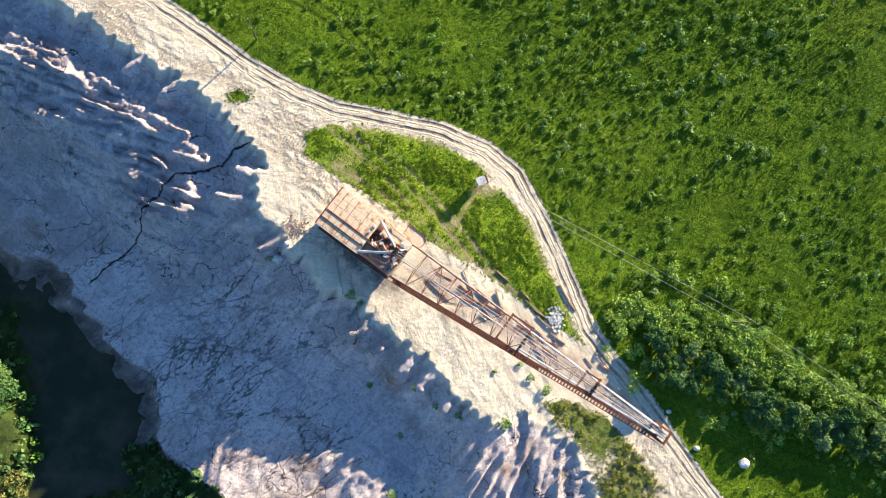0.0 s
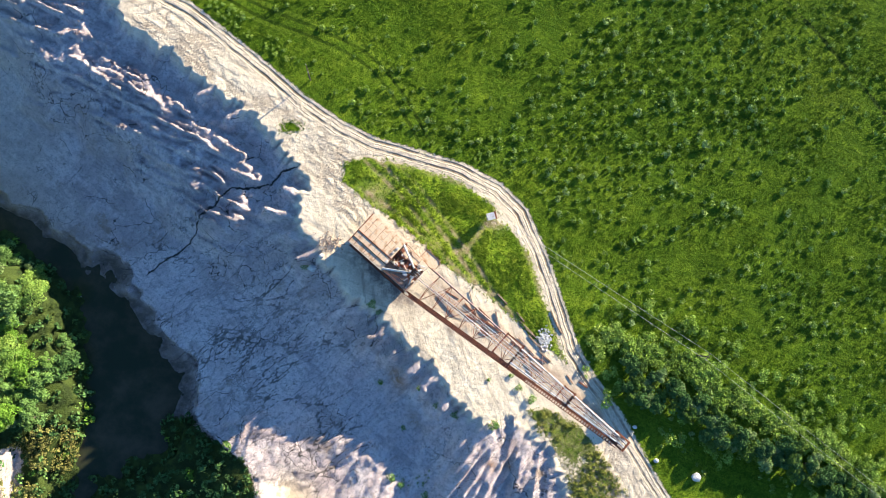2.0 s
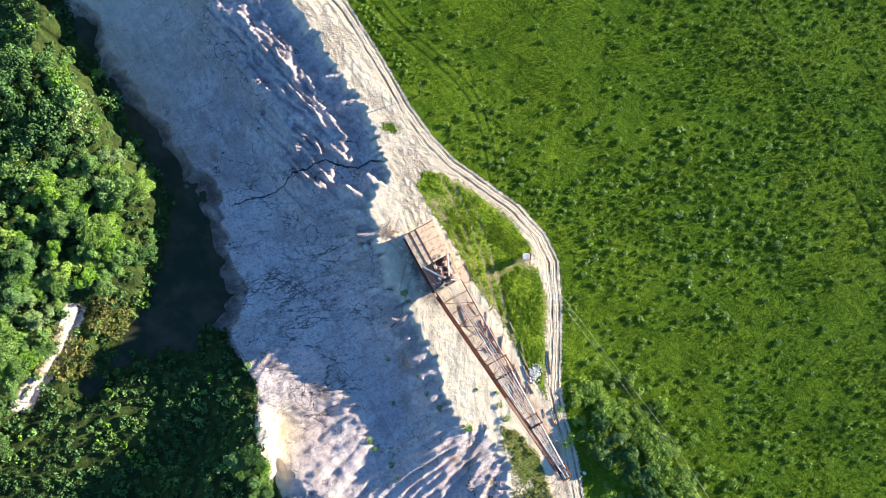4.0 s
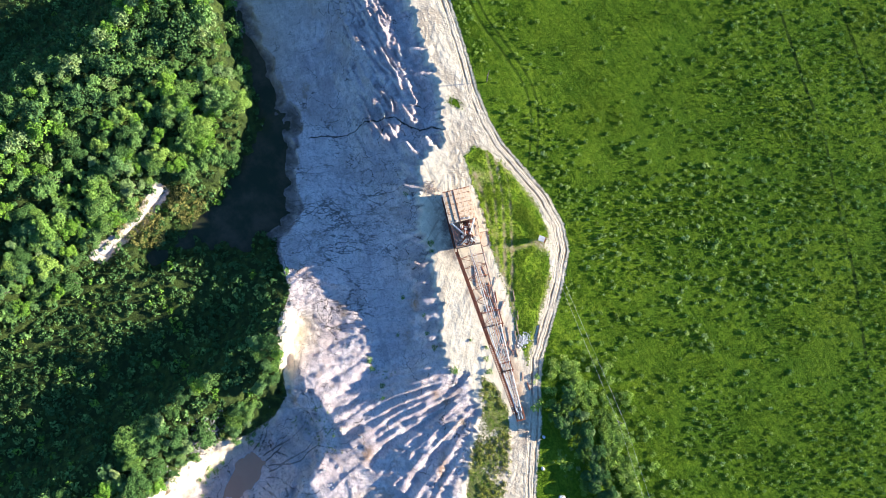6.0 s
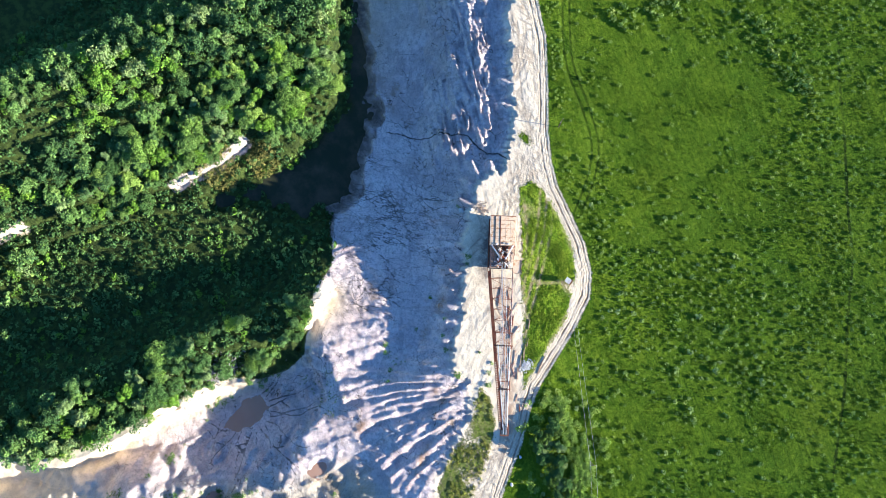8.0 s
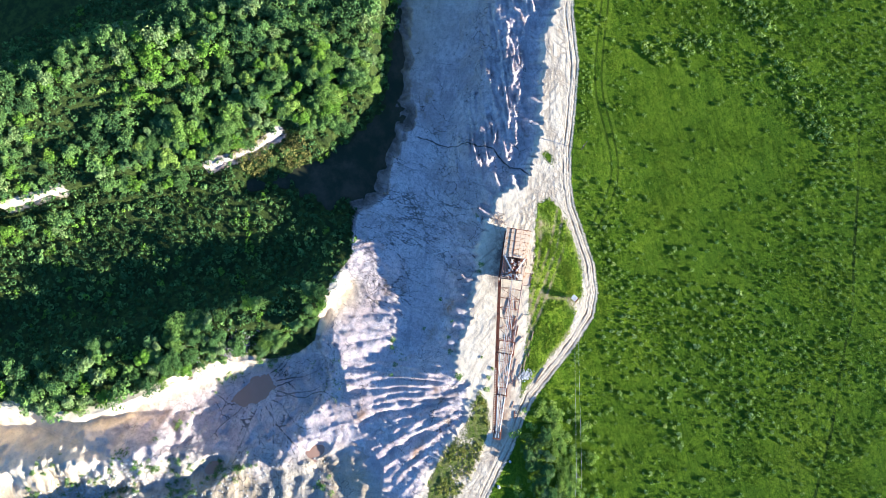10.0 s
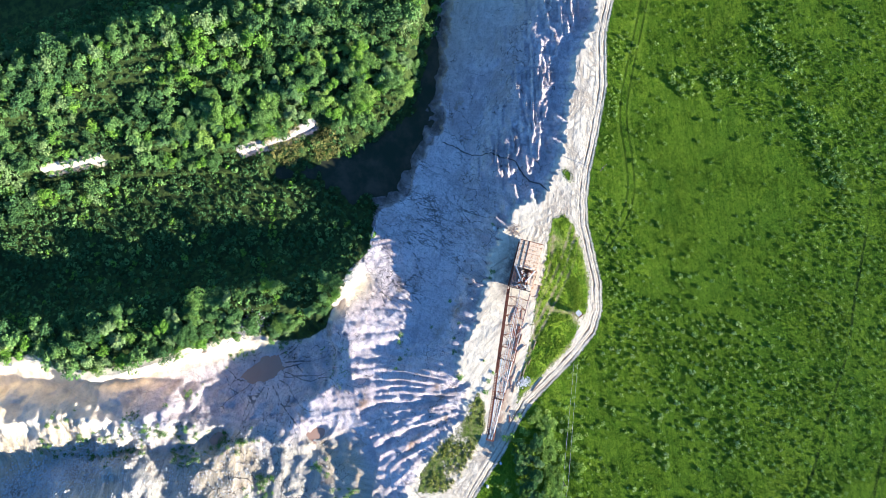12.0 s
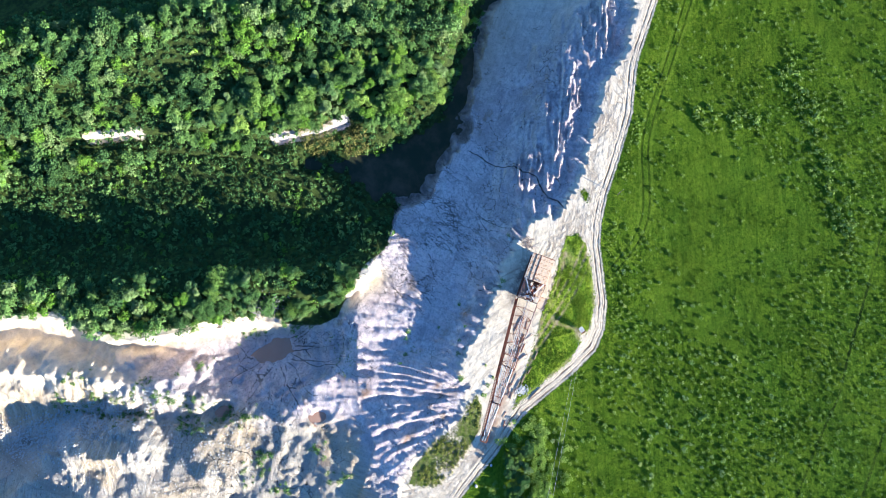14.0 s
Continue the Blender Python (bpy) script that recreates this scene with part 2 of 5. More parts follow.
def height(x, y):
    x, y = np.asarray(x, float), np.asarray(y, float)
    sd, s = edge_reach(x, y)
    d = np.maximum(-sd, 0)
    rough = fbm(x, y, 4.0, 5)
    # slope below the rim, and the floor that falls away to the water
    rill = vnoise(s / 1.6, d / 9.0, 41) + 0.6 * vnoise(s / 0.8, d / 6.0, 42)
    slope = np.interp(d, [0, 1.3, 8, 18, 30, 45, 70], [0, -1.9, -6.2, -10.8, -14.2, -16, -18])
    q = -0.623 * (x - 10) + 0.385 * (y + 25)
    floor = np.interp(q, [-30, 0, 24, 45, 62], [-4.6, -5.6, -8.8, -12.4, -16.3])
    south = np.clip((s - SOUTH_RUN + 7) / 7, 0, 1)
    slope = slope + south * (np.interp(d, [0, 1, 10, 25, 45], [0, -0.3, -2.1, -5.2, -9.5]) - slope)
    base = smax(slope, floor, 1.5)
    # rills that fan out over the southern shelf
    ang, far = np.arctan2(y + 6, x - 30), np.hypot(x - 30, y + 6)
    fan = ridged(ang / 0.066 + 0.3 * vnoise(x / 6, y / 6, 27), far / 26, 26, 2) - 0.5
    base = base + (1.3 * fan + 0.22 * vnoise(ang / 0.040, far / 14, 29) + 0.15 * fbm(x, y, 1.6, 28, 3)) * np.clip((far - 8) / 10, 0, 1) * np.clip((-y - 14) / 9, 0, 1) * np.minimum(d / 5, 1)
    base = base + 0.30 * rill * np.interp(d, [0, 2, 12, 22], [0.3, 1, 0.7, 0.0]) + 0.16 * rough * np.minimum(d / 4, 1)
    # slumped blocks below the northern rim, their crests parallel to it
    hd, hs, _ = along(x, y, [(-110, 78), (-78, 57), (-60, 43), (-51, 38.2), (-42, 31), (-34, 22.5)])
    ua, ub = 0.93 * x - 0.37 * y, 0.37 * x + 0.93 * y
    blocks = ridged(ua / 10.0 + 0.15 * rough, ub / 1.5 + 0.3 * rough, 51) - 0.62
    slump = -0.285 * d + 2.8 * blocks + 1.5 * (ridged(ua / 7.0 + 0.2 * rough, ub / 0.95, 55, 2) - 0.55) + 0.35 * vnoise(ua / 0.9, ub / 0.8, 56)
    w = np.clip(1.7 - hd / 9.0 + 0.35 * vnoise(ua / 5, ub / 4, 57), 0, 1) * np.interp(d, [0, 4, 7], [0, 0.3, 1])
    base = base + w * (np.maximum(slump, base) - base)
    for ax, ay, bx_, by_ in SPURS:
        pd, ps, _ = along(x, y, [(1.45 * ax - 0.45 * bx_, 1.45 * ay - 0.45 * by_), (bx_, by_)])
        spur = -0.14 * ps - (0.6 + 0.22 * ps) * np.maximum(pd + 0.5 * fbm(x, y, 1.6, 46, 3) - 0.25, 0)
        base = np.where((sd < 0) & (pd < 8), smax(base, spur, 0.05), base)
    base = base + 1.3 * np.exp(-(((x + 7) / 5) ** 2 + ((y + 24) / 3.5) ** 2)) + 0.8 * np.exp(-(((x - 0.5) / 4) ** 2 + ((y + 30) / 4) ** 2))
    z = base
    big = fbm(x, y, 14.0, 8, 4)
    # the break of slope above the pool, its southern side scored by rills
    fd, fs, fside = along(x, y, CREST_F)
    shelf = 0.4 * (vnoise(fs / 2.3 + 0.02 * fd, fd / 16, 21) + 0.5 * vnoise(fs / 1.1, fd / 9, 22)) * np.interp(fd, [0, 2, 22, 30], [0.6, 1, 0.8, 0])
    pa, pr = np.arctan2(y + 73, x + 4), np.hypot(x + 4, y + 73)
    lumps = (1.7 * fbm(x, y, 12.0, 61, 5, 0.55) + 0.5 * (ridged((0.43 * x + 0.9 * y) / 2.2, (0.9 * x - 0.43 * y) / 9.0, 62, 2) - 0.5)) * np.clip((fd - 2) / 6, 0, 1) * np.clip((x - 2) / 10, 0.15, 1)
    lumps = lumps + np.interp(x, [3, 11, 20, 32], [0, 1.4, 1.0, 0]) * np.clip((-y - 55) / 5, 0, 1)
    lumps = lumps + 1.1 * (ridged(pa / 0.16 + 0.3 * vnoise(x / 5, y / 5, 64), pr / 25, 63, 2) - 0.5) * np.clip((pr - 5) / 5, 0, 1) * np.clip((30 - pr) / 8, 0, 1)
    z = np.where(fside < 0, np.minimum(z, -5.6 + np.interp(x, [5, 15, 30], [0, 1.0, 2.6]) - np.interp(fd, [0, 6, 14, 26], [0, 2.2, 5.6, 8.6]) * np.interp(x, [2, 14, 26], [1, 0.42, 0.3]) + 0.5 * shelf + lumps), z + shelf * np.clip((floor + 9.5) / 2, 0, 1) * (sd < -1))
    # the wooded spoil ridge
    ad, _, aside = along(x, y, CREST_A)
    za = np.where(aside < 0, np.interp(ad, [0, 20, 38, 52], [1, -6, -12.3, -16.0]), np.interp(ad, [0, 10, 24, 60], [1, -6, -15.5, -18])) + 0.7 * big
    cd, _, cside = along(x, y, SCARP_A)
    za = za - np.where(cside < 0, 3.0 * np.exp(-((cd / 4.5) ** 2)), 0)
    wd, ws, wside = along(x, y, STREAM)
    z = np.where(wside < 0, smax(z, za, 0.6), z)
    # the bench with its cliff
    bd, bs, _ = along(x, y, BENCH_B + BENCH_B[:1])
    inb = inside(x, y, BENCH_B)
    _, _, bside = along(x, y, AXIS_B)
    wob = bd + 0.9 * fbm(x, y, 4.0, 12, 3)
    zb_out = np.where(bside < 0, np.interp(wob, [0, 1.1, 2.3, 12, 30], [0, -7.2, -9.6, -12.5, -16]), np.interp(wob, [0, 5, 15, 30], [0, -5.5, -12.5, -15.5]))
    zb = -4.0 + 2.2 * np.exp(-(np.hypot(x + 17.5, y + 40) / 6.5) ** 2) + 0.5 * big + np.where(inb, np.minimum(bd * 0.08, 1.0), zb_out) + 0.25 * vnoise(bs / 1.3, bd / 6, 77) * ~inb
    z = smax(z, zb, 0.4)
    # bare ridges of spoil, lumpy and gullied; the last one added to cast shade
    for pts, crest, fall, seed in ((CREST_C, -4.6, 0.75, 23), (CREST_D, -2.6, 0.62, 25), (CREST_SHADE, 0.0, 0.6, 29)):
        rd, rs, rside = along(x, y, pts)
        rd = np.maximum(rd + 2.4 * fbm(x, y, 7.0, seed + 4, 3), 0)
        crest = crest - (np.interp(rs, [30, 50, 75], [0, 3.0, 4.0]) if seed == 25 else np.interp(rs, [80, 105], [0, 1.5]))
        zr = crest + 1.6 * vnoise(rs / 8, rd * 0, seed + 2) - np.where(rside > 0, 0.95, fall) * rd + 1.2 * fbm(x, y, 9.0, seed, 5, 0.55) + 0.45 * vnoise(rs / 1.3, rd / 8, seed + 7) + 0.5 * (ridged(rs / 1.5 + 0.4 * vnoise(x / 4, y / 4, seed + 11), rd / 7, seed + 9, 2) - 0.5)
        z = smax(z, zr, 0.3)
    z = z - 2.8 * np.exp(-(((x - 7) / 9) ** 2 + ((y + 158) / 11) ** 2))
    # the stream and the small pools
    wd = wd + 2.0 * fbm(x, y, 6.0, 31, 4) + 0.7 * fbm(x, y, 1.9, 34, 3) - np.interp(ws, [55, 80, 98, 112, 122, 132, 145], [-3.2, -1.4, 2.2, 4.2, 1.5, -2.0, -3.5])
    z = np.minimum(z, np.interp(wd, [0, 2.4, 3.9, 7.0, 20], [-19, -17.6, -16.7, -15.6, 40]))
    for cx, cy, r, level in POOLS:
        pd = np.hypot((x - cx) * 1.25, (y - cy) * 0.75) + 0.36 * r * fbm(x, y, 3.5, 33, 4)
        z = np.minimum(z, level + np.interp(pd, [0, r * 0.6, r, r * 1.5, r * 3.2, r * 8], [-0.8, -0.5, 0, 0.5, 4.5, 40]))
    rd, rs, _ = along(x, y, ROAD)
    plate = 0.10 * fbm(x, y, 9.0, 14, 3) + 0.025 * fbm(x, y, 1.5, 15, 2) + 0.04 * vnoise(rs / 9 + 0.05 * rd, rd / 0.75, 16) * np.clip(0.6 + 1.6 * fbm(x, y, 8.0, 17, 2), 0, 1.3)
    return np.where(sd > 0, plate * np.minimum(sd, 1), z)


# ---------------------------------------------------------------- materials
def ground_material():
    n = Nodes("ground_sand_and_soil", 0.95, spec=0.04)
    veg, road, wet, trail = n.attr("veg"), n.attr("road"), n.attr("wet"), n.attr("trail")
    fine, mid, large = n.noise(3.0, 6), n.noise(0.45, 5), n.noise(0.07, 4)
    streak = n.noise(0.5, 5, 0.6, (0.25, 1.6, 1.0, -48))
    flow = n.flow("run", "reach")
    sand = n.mix(n.ramp(mid, 0.3, 0.72), (0.83, 0.70, 0.51), (0.66, 0.55, 0.39))
    clay = n.mix(n.ramp(flow, 0.34, 0.66), (0.68, 0.62, 0.62), (0.90, 0.85, 0.82))
    clay = n.mix(n.ramp(mid, 0.35, 0.7, 0.0, 0.6), clay, (0.70, 0.64, 0.645))
    clay = n.mix(n.ramp(n.noise(0.22, 7, 0.7), 0.50, 0.58, 0.0, 0.75), clay, (0.88, 0.86, 0.84))
    clay = n.mix(n.ramp(n.noise(0.085, 7, 0.7), 0.50, 0.60, 0.0, 0.65), clay, (0.59, 0.515, 0.50))
    clay = n.mix(n.ramp(n.noise(0.16, 8, 0.74), 0.58, 0.65, 0.0, 0.7), clay, (0.36, 0.28, 0.23))
    grain = n.noise(1.0, 10, 0.8)
    clay = n.mix(n.ramp(grain, 0.53, 0.62, 0.0, 0.7), clay, (0.30, 0.275, 0.28))
    clay = n.mix(n.ramp(grain, 0.36, 0.46, 0.7, 0.0), clay, (0.90, 0.87, 0.85))
    clay = n.mix(n.ramp(n.noise(0.05, 8, 0.7), 0.52, 0.62, 0.0, 0.45), clay, (0.44, 0.395, 0.40))
    clay = n.mix(n.ramp(n.noise(0.6, 9, 0.78), 0.53, 0.60, 0.0, 0.6), clay, (0.45, 0.40, 0.40))
    clay = n.mix(n.ramp(n.noise(1.9, 7, 0.8), 0.52, 0.62, 0.0, 0.5), clay, (0.30, 0.27, 0.275))
    film = n.noise(0.33, 9, 0.72, (0.35, 1.0, 1.0, -35))
    clay = n.mix(n.ramp(film, 0.55, 0.60, 0.0, 0.6), clay, (0.45, 0.405, 0.42))
    clay = n.mix(n.math("MULTIPLY", n.ramp(n.noise(1.3, 6, 0.8), 0.60, 0.66, 0.0, 0.75), n.ramp(n.noise(0.06, 4), 0.48, 0.58)), clay, (0.13, 0.125, 0.10))
    clay = n.mix(1.0, clay, (1.0, 0.905, 0.89), "MULTIPLY")
    sand = n.mix(n.math("MULTIPLY", n.attr("cracked"), 0.92), sand, clay)
    heap = n.mix(n.ramp(n.noise(0.10, 6, 0.6), 0.38, 0.62), (0.64, 0.55, 0.415), (0.48, 0.42, 0.345))
    heap = n.mix(n.ramp(n.noise(0.7, 6, 0.7), 0.45, 0.7, 0.0, 0.7), heap, (0.68, 0.61, 0.49))
    heap = n.mix(n.ramp(n.noise(0.045, 3, 0.5), 0.52, 0.62, 0.0, 0.6), heap, (0.55, 0.40, 0.22))
    heap = n.mix(n.ramp(n.noise(1.6, 7, 0.78), 0.54, 0.64, 0.0, 0.65), heap, (0.25, 0.21, 0.17))
    heap = n.mix(n.ramp(n.noise(0.35, 8, 0.75), 0.54, 0.62, 0.0, 0.55), heap, (0.34, 0.29, 0.235))
    heap = n.mix(n.math("MULTIPLY", n.ramp(n.noise(0.9, 5, 0.75), 0.60, 0.66), n.ramp(n.noise(0.08, 3), 0.45, 0.6)), heap, (0.07, 0.12, 0.02))
    wash = n.flow("run2", "reach2")
    heap = n.mix(n.ramp(wash, 0.36, 0.52, 0.75, 0.0), heap, (0.70, 0.60, 0.46))
    heap = n.mix(n.ramp(wash, 0.54, 0.66, 0.0, 0.65), heap, (0.30, 0.255, 0.22))
    sand = n.mix(n.attr("spoil"), sand, heap)
    sand = n.mix(n.ramp(streak, 0.55, 0.75, 0.0, 0.4), sand, (0.66, 0.60, 0.50))
    sand = n.mix(n.ramp(n.noise(0.13, 5, 0.6), 0.62, 0.74, 0.0, 0.65), sand, (0.36, 0.24, 0.15))
    crack = n.ramp(n.cracks(0.15, 1.1), 0.002, 0.015, 1.0, 0.0)
    crack = n.math("MULTIPLY", crack, n.ramp(n.noise(0.09, 3), 0.50, 0.58))
    sand = n.mix(n.math("MULTIPLY", n.attr("damp"), n.ramp(n.noise(0.3, 5), 0.3, 0.6, 0.35, 0.85)), sand, (0.42, 0.345, 0.30))
    tyre = n.flow("road", "roadrun")
    sand = n.mix(n.math("MULTIPLY", n.attr("stain"), n.ramp(n.noise(0.5, 7, 0.7), 0.36, 0.58, 0.35, 0.9)), sand, (0.38, 0.225, 0.135))
    sand = n.mix(n.math("MULTIPLY", n.attr("oil"), n.ramp(n.noise(0.35, 7, 0.7), 0.38, 0.58, 0.2, 0.95)), sand, (0.17, 0.135, 0.115))
    dry = n.math("SUBTRACT", 1.0, n.attr("cracked"))
    sand = n.mix(n.math("MULTIPLY", n.ramp(tyre, 0.52, 0.64, 0.0, 0.55), dry), sand, (0.36, 0.29, 0.215))
    fine_crack = n.math("MULTIPLY", n.ramp(n.cracks(0.40, 1.3), 0.0, 0.035, 1.0, 0.0), n.ramp(n.noise(0.11, 4), 0.52, 0.60))
    crack = n.math("MULTIPLY", n.math("MAXIMUM", crack, n.math("MULTIPLY", fine_crack, 0.7)), n.attr("cracked"))
    split = n.ramp(n.math("ABSOLUTE", n.math("ADD", n.attr("split"), n.math("MULTIPLY", n.math("SUBTRACT", n.noise(0.6, 4), 0.5), 1.6))), 0.08, 0.24, 1.0, 0.0)
    fissure = n.ramp(n.math("ADD", n.attr("fissure"), n.math("MULTIPLY", n.math("SUBTRACT", n.noise(0.9, 5, 0.65), 0.5), 0.36)), 0.05, 0.17, 1.0, 0.0)
    crack = n.math("MAXIMUM", n.math("MAXIMUM", crack, split), n.math("MULTIPLY", fissure, n.ramp(n.noise(0.12, 3), 0.35, 0.62, 0.3, 0.8)))
    sand = n.mix(crack, sand, (0.06, 0.055, 0.05))
    # packed ruts along the road
    wander = n.math("ADD", road, n.math("MULTIPLY", n.math("SUBTRACT", n.noise(0.09, 4), 0.5), 1.5))
    pair = n.math("ABSOLUTE", n.math("SUBTRACT", n.math("ABSOLUTE", wander), 0.72))
    ruts = n.math("MULTIPLY", n.ramp(pair, 0.10, 0.36, 1.0, 0.0), n.ramp(n.noise(0.16, 5, 0.65), 0.38, 0.60, 0.15, 1.0))
    fine_ruts = n.math("MULTIPLY", n.ramp(n.math("SINE", n.math("MULTIPLY", wander, 9.0)), 0.2, 1.0), n.ramp(n.noise(0.4, 6, 0.7), 0.42, 0.62, 0.0, 0.35))
    ruts = n.math("MAXIMUM", ruts, fine_ruts)
    packed = n.mix(ruts, n.mix(n.ramp(n.noise(0.8, 7, 0.75), 0.35, 0.65), (0.50, 0.415, 0.30), (0.72, 0.60, 0.44)), (0.215, 0.155, 0.105))
    on_road = n.ramp(n.math("ADD", n.math("ABSOLUTE", road), n.math("MULTIPLY", n.math("SUBTRACT", n.noise(0.5, 6, 0.7), 0.5), 2.4)), 1.35, 2.0, 1.0, 0.0)
    tread = n.math("MULTIPLY", n.ramp(n.math("ADD", n.attr("tyres"), n.math("MULTIPLY", n.math("SUBTRACT", n.noise(1.2, 4), 0.5), 0.3)), 0.0, 0.42, 1.0, 0.0), n.ramp(n.noise(0.14, 5, 0.65), 0.40, 0.60, 0.1, 0.9))
    sand = n.mix(n.math("MULTIPLY", tread, 0.8), sand, (0.30, 0.23, 0.165))
    sand = n.mix(on_road, sand, packed)
    sand = n.mix(n.math("MULTIPLY", wet, n.ramp(n.noise(0.45, 7, 0.7), 0.36, 0.58, 0.35, 1.0)), sand, n.mix(mid, (0.24, 0.20, 0.175), (0.14, 0.12, 0.10)))
    sand = n.mix(n.ramp(n.noise(2.2, 9, 0.8), 0.51, 0.64, 0.0, 0.5), sand, (0.30, 0.255, 0.205))
    soil = n.mix(n.ramp(mid, 0.35, 0.65), (0.098, 0.176, 0.011), (0.136, 0.218, 0.014))
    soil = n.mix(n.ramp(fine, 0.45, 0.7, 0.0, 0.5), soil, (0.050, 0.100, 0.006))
    soil = n.mix(n.ramp(large, 0.45, 0.60, 0.0, 0.6), soil, (0.060, 0.132, 0.010))
    soil = n.mix(n.ramp(n.noise(0.028, 5, 0.6), 0.52, 0.66, 0.0, 0.45), soil, (0.150, 0.205, 0.016))
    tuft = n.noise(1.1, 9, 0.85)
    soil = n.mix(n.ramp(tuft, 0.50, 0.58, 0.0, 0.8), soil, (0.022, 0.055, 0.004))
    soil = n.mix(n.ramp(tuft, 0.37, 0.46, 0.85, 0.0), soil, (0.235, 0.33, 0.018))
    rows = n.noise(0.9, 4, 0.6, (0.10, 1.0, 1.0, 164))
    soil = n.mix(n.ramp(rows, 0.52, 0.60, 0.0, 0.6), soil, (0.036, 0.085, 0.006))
    soil = n.mix(n.ramp(n.noise(0.55, 6, 0.7, (0.45, 1.0, 1.0, 164)), 0.58, 0.66, 0.0, 0.5), soil, (0.19, 0.275, 0.03))
    meadow = n.attr("meadow")
    lush = n.mix(n.ramp(n.noise(0.35, 6, 0.7), 0.42, 0.6), (0.19, 0.32, 0.020), (0.40, 0.53, 0.038))
    lush = n.mix(n.ramp(n.noise(1.6, 6, 0.8), 0.49, 0.58, 0.0, 0.75), lush, (0.055, 0.10, 0.008))
    soil = n.mix(n.math("MULTIPLY", meadow, 0.8), soil, lush)
    litter = n.mix(n.ramp(n.noise(0.4, 6, 0.7), 0.4, 0.62), (0.040, 0.060, 0.020), (0.080, 0.115, 0.028))
    soil = n.mix(n.attr("woodland"), soil, litter)
    worn = n.math("MULTIPLY", n.attr("worn"), n.ramp(n.noise(0.6, 7, 0.75), 0.36, 0.56, 0.35, 1.0))
    soil = n.mix(worn, soil, n.mix(n.ramp(n.noise(0.9, 6, 0.7), 0.4, 0.62), (0.30, 0.225, 0.115), (0.46, 0.37, 0.22)))
    wheel = n.ramp(n.math("ABSOLUTE", n.math("SUBTRACT", n.math("ABSOLUTE", trail), 0.9)), 0.12, 0.46, 0.7, 0.0)
    soil = n.mix(n.math("MULTIPLY", wheel, n.ramp(mid, 0.3, 0.6, 0.55, 1.0)), soil, (0.020, 0.042, 0.006))
    soil = n.mix(n.ramp(n.math("ABSOLUTE", n.math("SUBTRACT", n.math("ABSOLUTE", trail), 1.7)), 0.2, 0.55, 0.35, 0.0), soil, (0.24, 0.34, 0.03))
    footway = n.math("ADD", n.attr("footway"), n.math("MULTIPLY", n.math("SUBTRACT", n.noise(0.5, 4), 0.5), 0.8))
    soil = n.mix(n.math("MULTIPLY", n.ramp(footway, 0.20, 0.60, 1.0, 0.0), n.ramp(n.noise(0.07, 4), 0.36, 0.50, 0.45, 1.0)), soil, (0.020, 0.042, 0.006))
    edge = n.math("ADD", veg, n.math("MULTIPLY", n.math("SUBTRACT", n.noise(1.4, 7, 0.72), 0.5), 1.5))
    mask = n.ramp(edge, 0.40, 0.62)
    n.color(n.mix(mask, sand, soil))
    bumps = n.math("ADD", n.math("ADD", n.math("MULTIPLY", n.noise(0.9, 8, 0.7, (0.25, 1.0, 1.0, -48)), 0.6), n.math("MULTIPLY", n.noise(3.0, 6, 0.65), 0.3)), n.math("MULTIPLY", crack, -0.5))
    bumps = n.math("MULTIPLY", bumps, n.ramp(dry, 0.0, 1.0, 1.0, 0.25))
    bumps = n.math("SUBTRACT", bumps, n.math("ADD", n.math("MULTIPLY", n.math("MULTIPLY", ruts, on_road), 0.9), n.math("MULTIPLY", tread, 0.4)))
    bumps = n.math("ADD", bumps, n.math("MULTIPLY", n.math("ADD", n.math("MULTIPLY", flow, 1.6), n.math("MULTIPLY", grain, 1.5)), n.math("MULTIPLY", n.attr("cracked"), 3.0)))
    bumps = n.math("ADD", bumps, n.math("MULTIPLY", n.math("MULTIPLY", tyre, dry), n.ramp(n.noise(0.10, 5, 0.6), 0.45, 0.65, 0.0, 0.9)))
    bumps = n.math("ADD", bumps, n.math("MULTIPLY", n.math("MULTIPLY", n.noise(0.5, 9, 0.7), dry), 1.0))
    bumps = n.math("ADD", bumps, n.math("MULTIPLY", n.attr("spoil"), n.math("ADD", n.math("MULTIPLY", n.noise(0.6, 9, 0.68), 5.0), n.math("ADD", n.math("MULTIPLY", wash, 5.0), n.noise(2.0, 6, 0.75)))))
    turf = n.math("ADD", n.math("MULTIPLY", n.noise(2.2, 7, 0.8), 4.5), n.math("MULTIPLY", n.noise(0.6, 4, 0.6), 1.0))
    bumps = n.math("ADD", n.math("MULTIPLY", bumps, n.math("SUBTRACT", 1.0, mask)), n.math("MULTIPLY", turf, mask))
    n.bump(bumps, 0.75, 0.32)
    return n.mat


def leaf_material(name, a, b, c, lively=0.6):
    n = Nodes(name, 0.75, spec=0.06)
    col = n.mix(n.island(), a, b)
    col = n.mix(n.ramp(n.each(), 0.2, 1.0, 0.0, 0.75), col, c)
    col = n.mix(n.ramp(n.noise(0.16, 3), 0.42, 0.62, 0.0, 0.55), col, tuple(0.55 * v for v in a))
    col = n.mix(n.ramp(n.noise(0.23, 2), 0.55, 0.70, 0.0, 0.6), col, (b[0] * 1.25, b[1] * 1.1, b[2]))
    col = n.mix(n.ramp(n.each(), 0.80, 0.86, 0.0, lively), col, (b[0] * 1.35, b[1] * 1.2, b[2]))
    col = n.mix(n.ramp(n.island(), 0.70, 0.74, 0.0, 0.5), col, tuple(0.45 * v for v in a))
    n.color(col)
    return n.mat


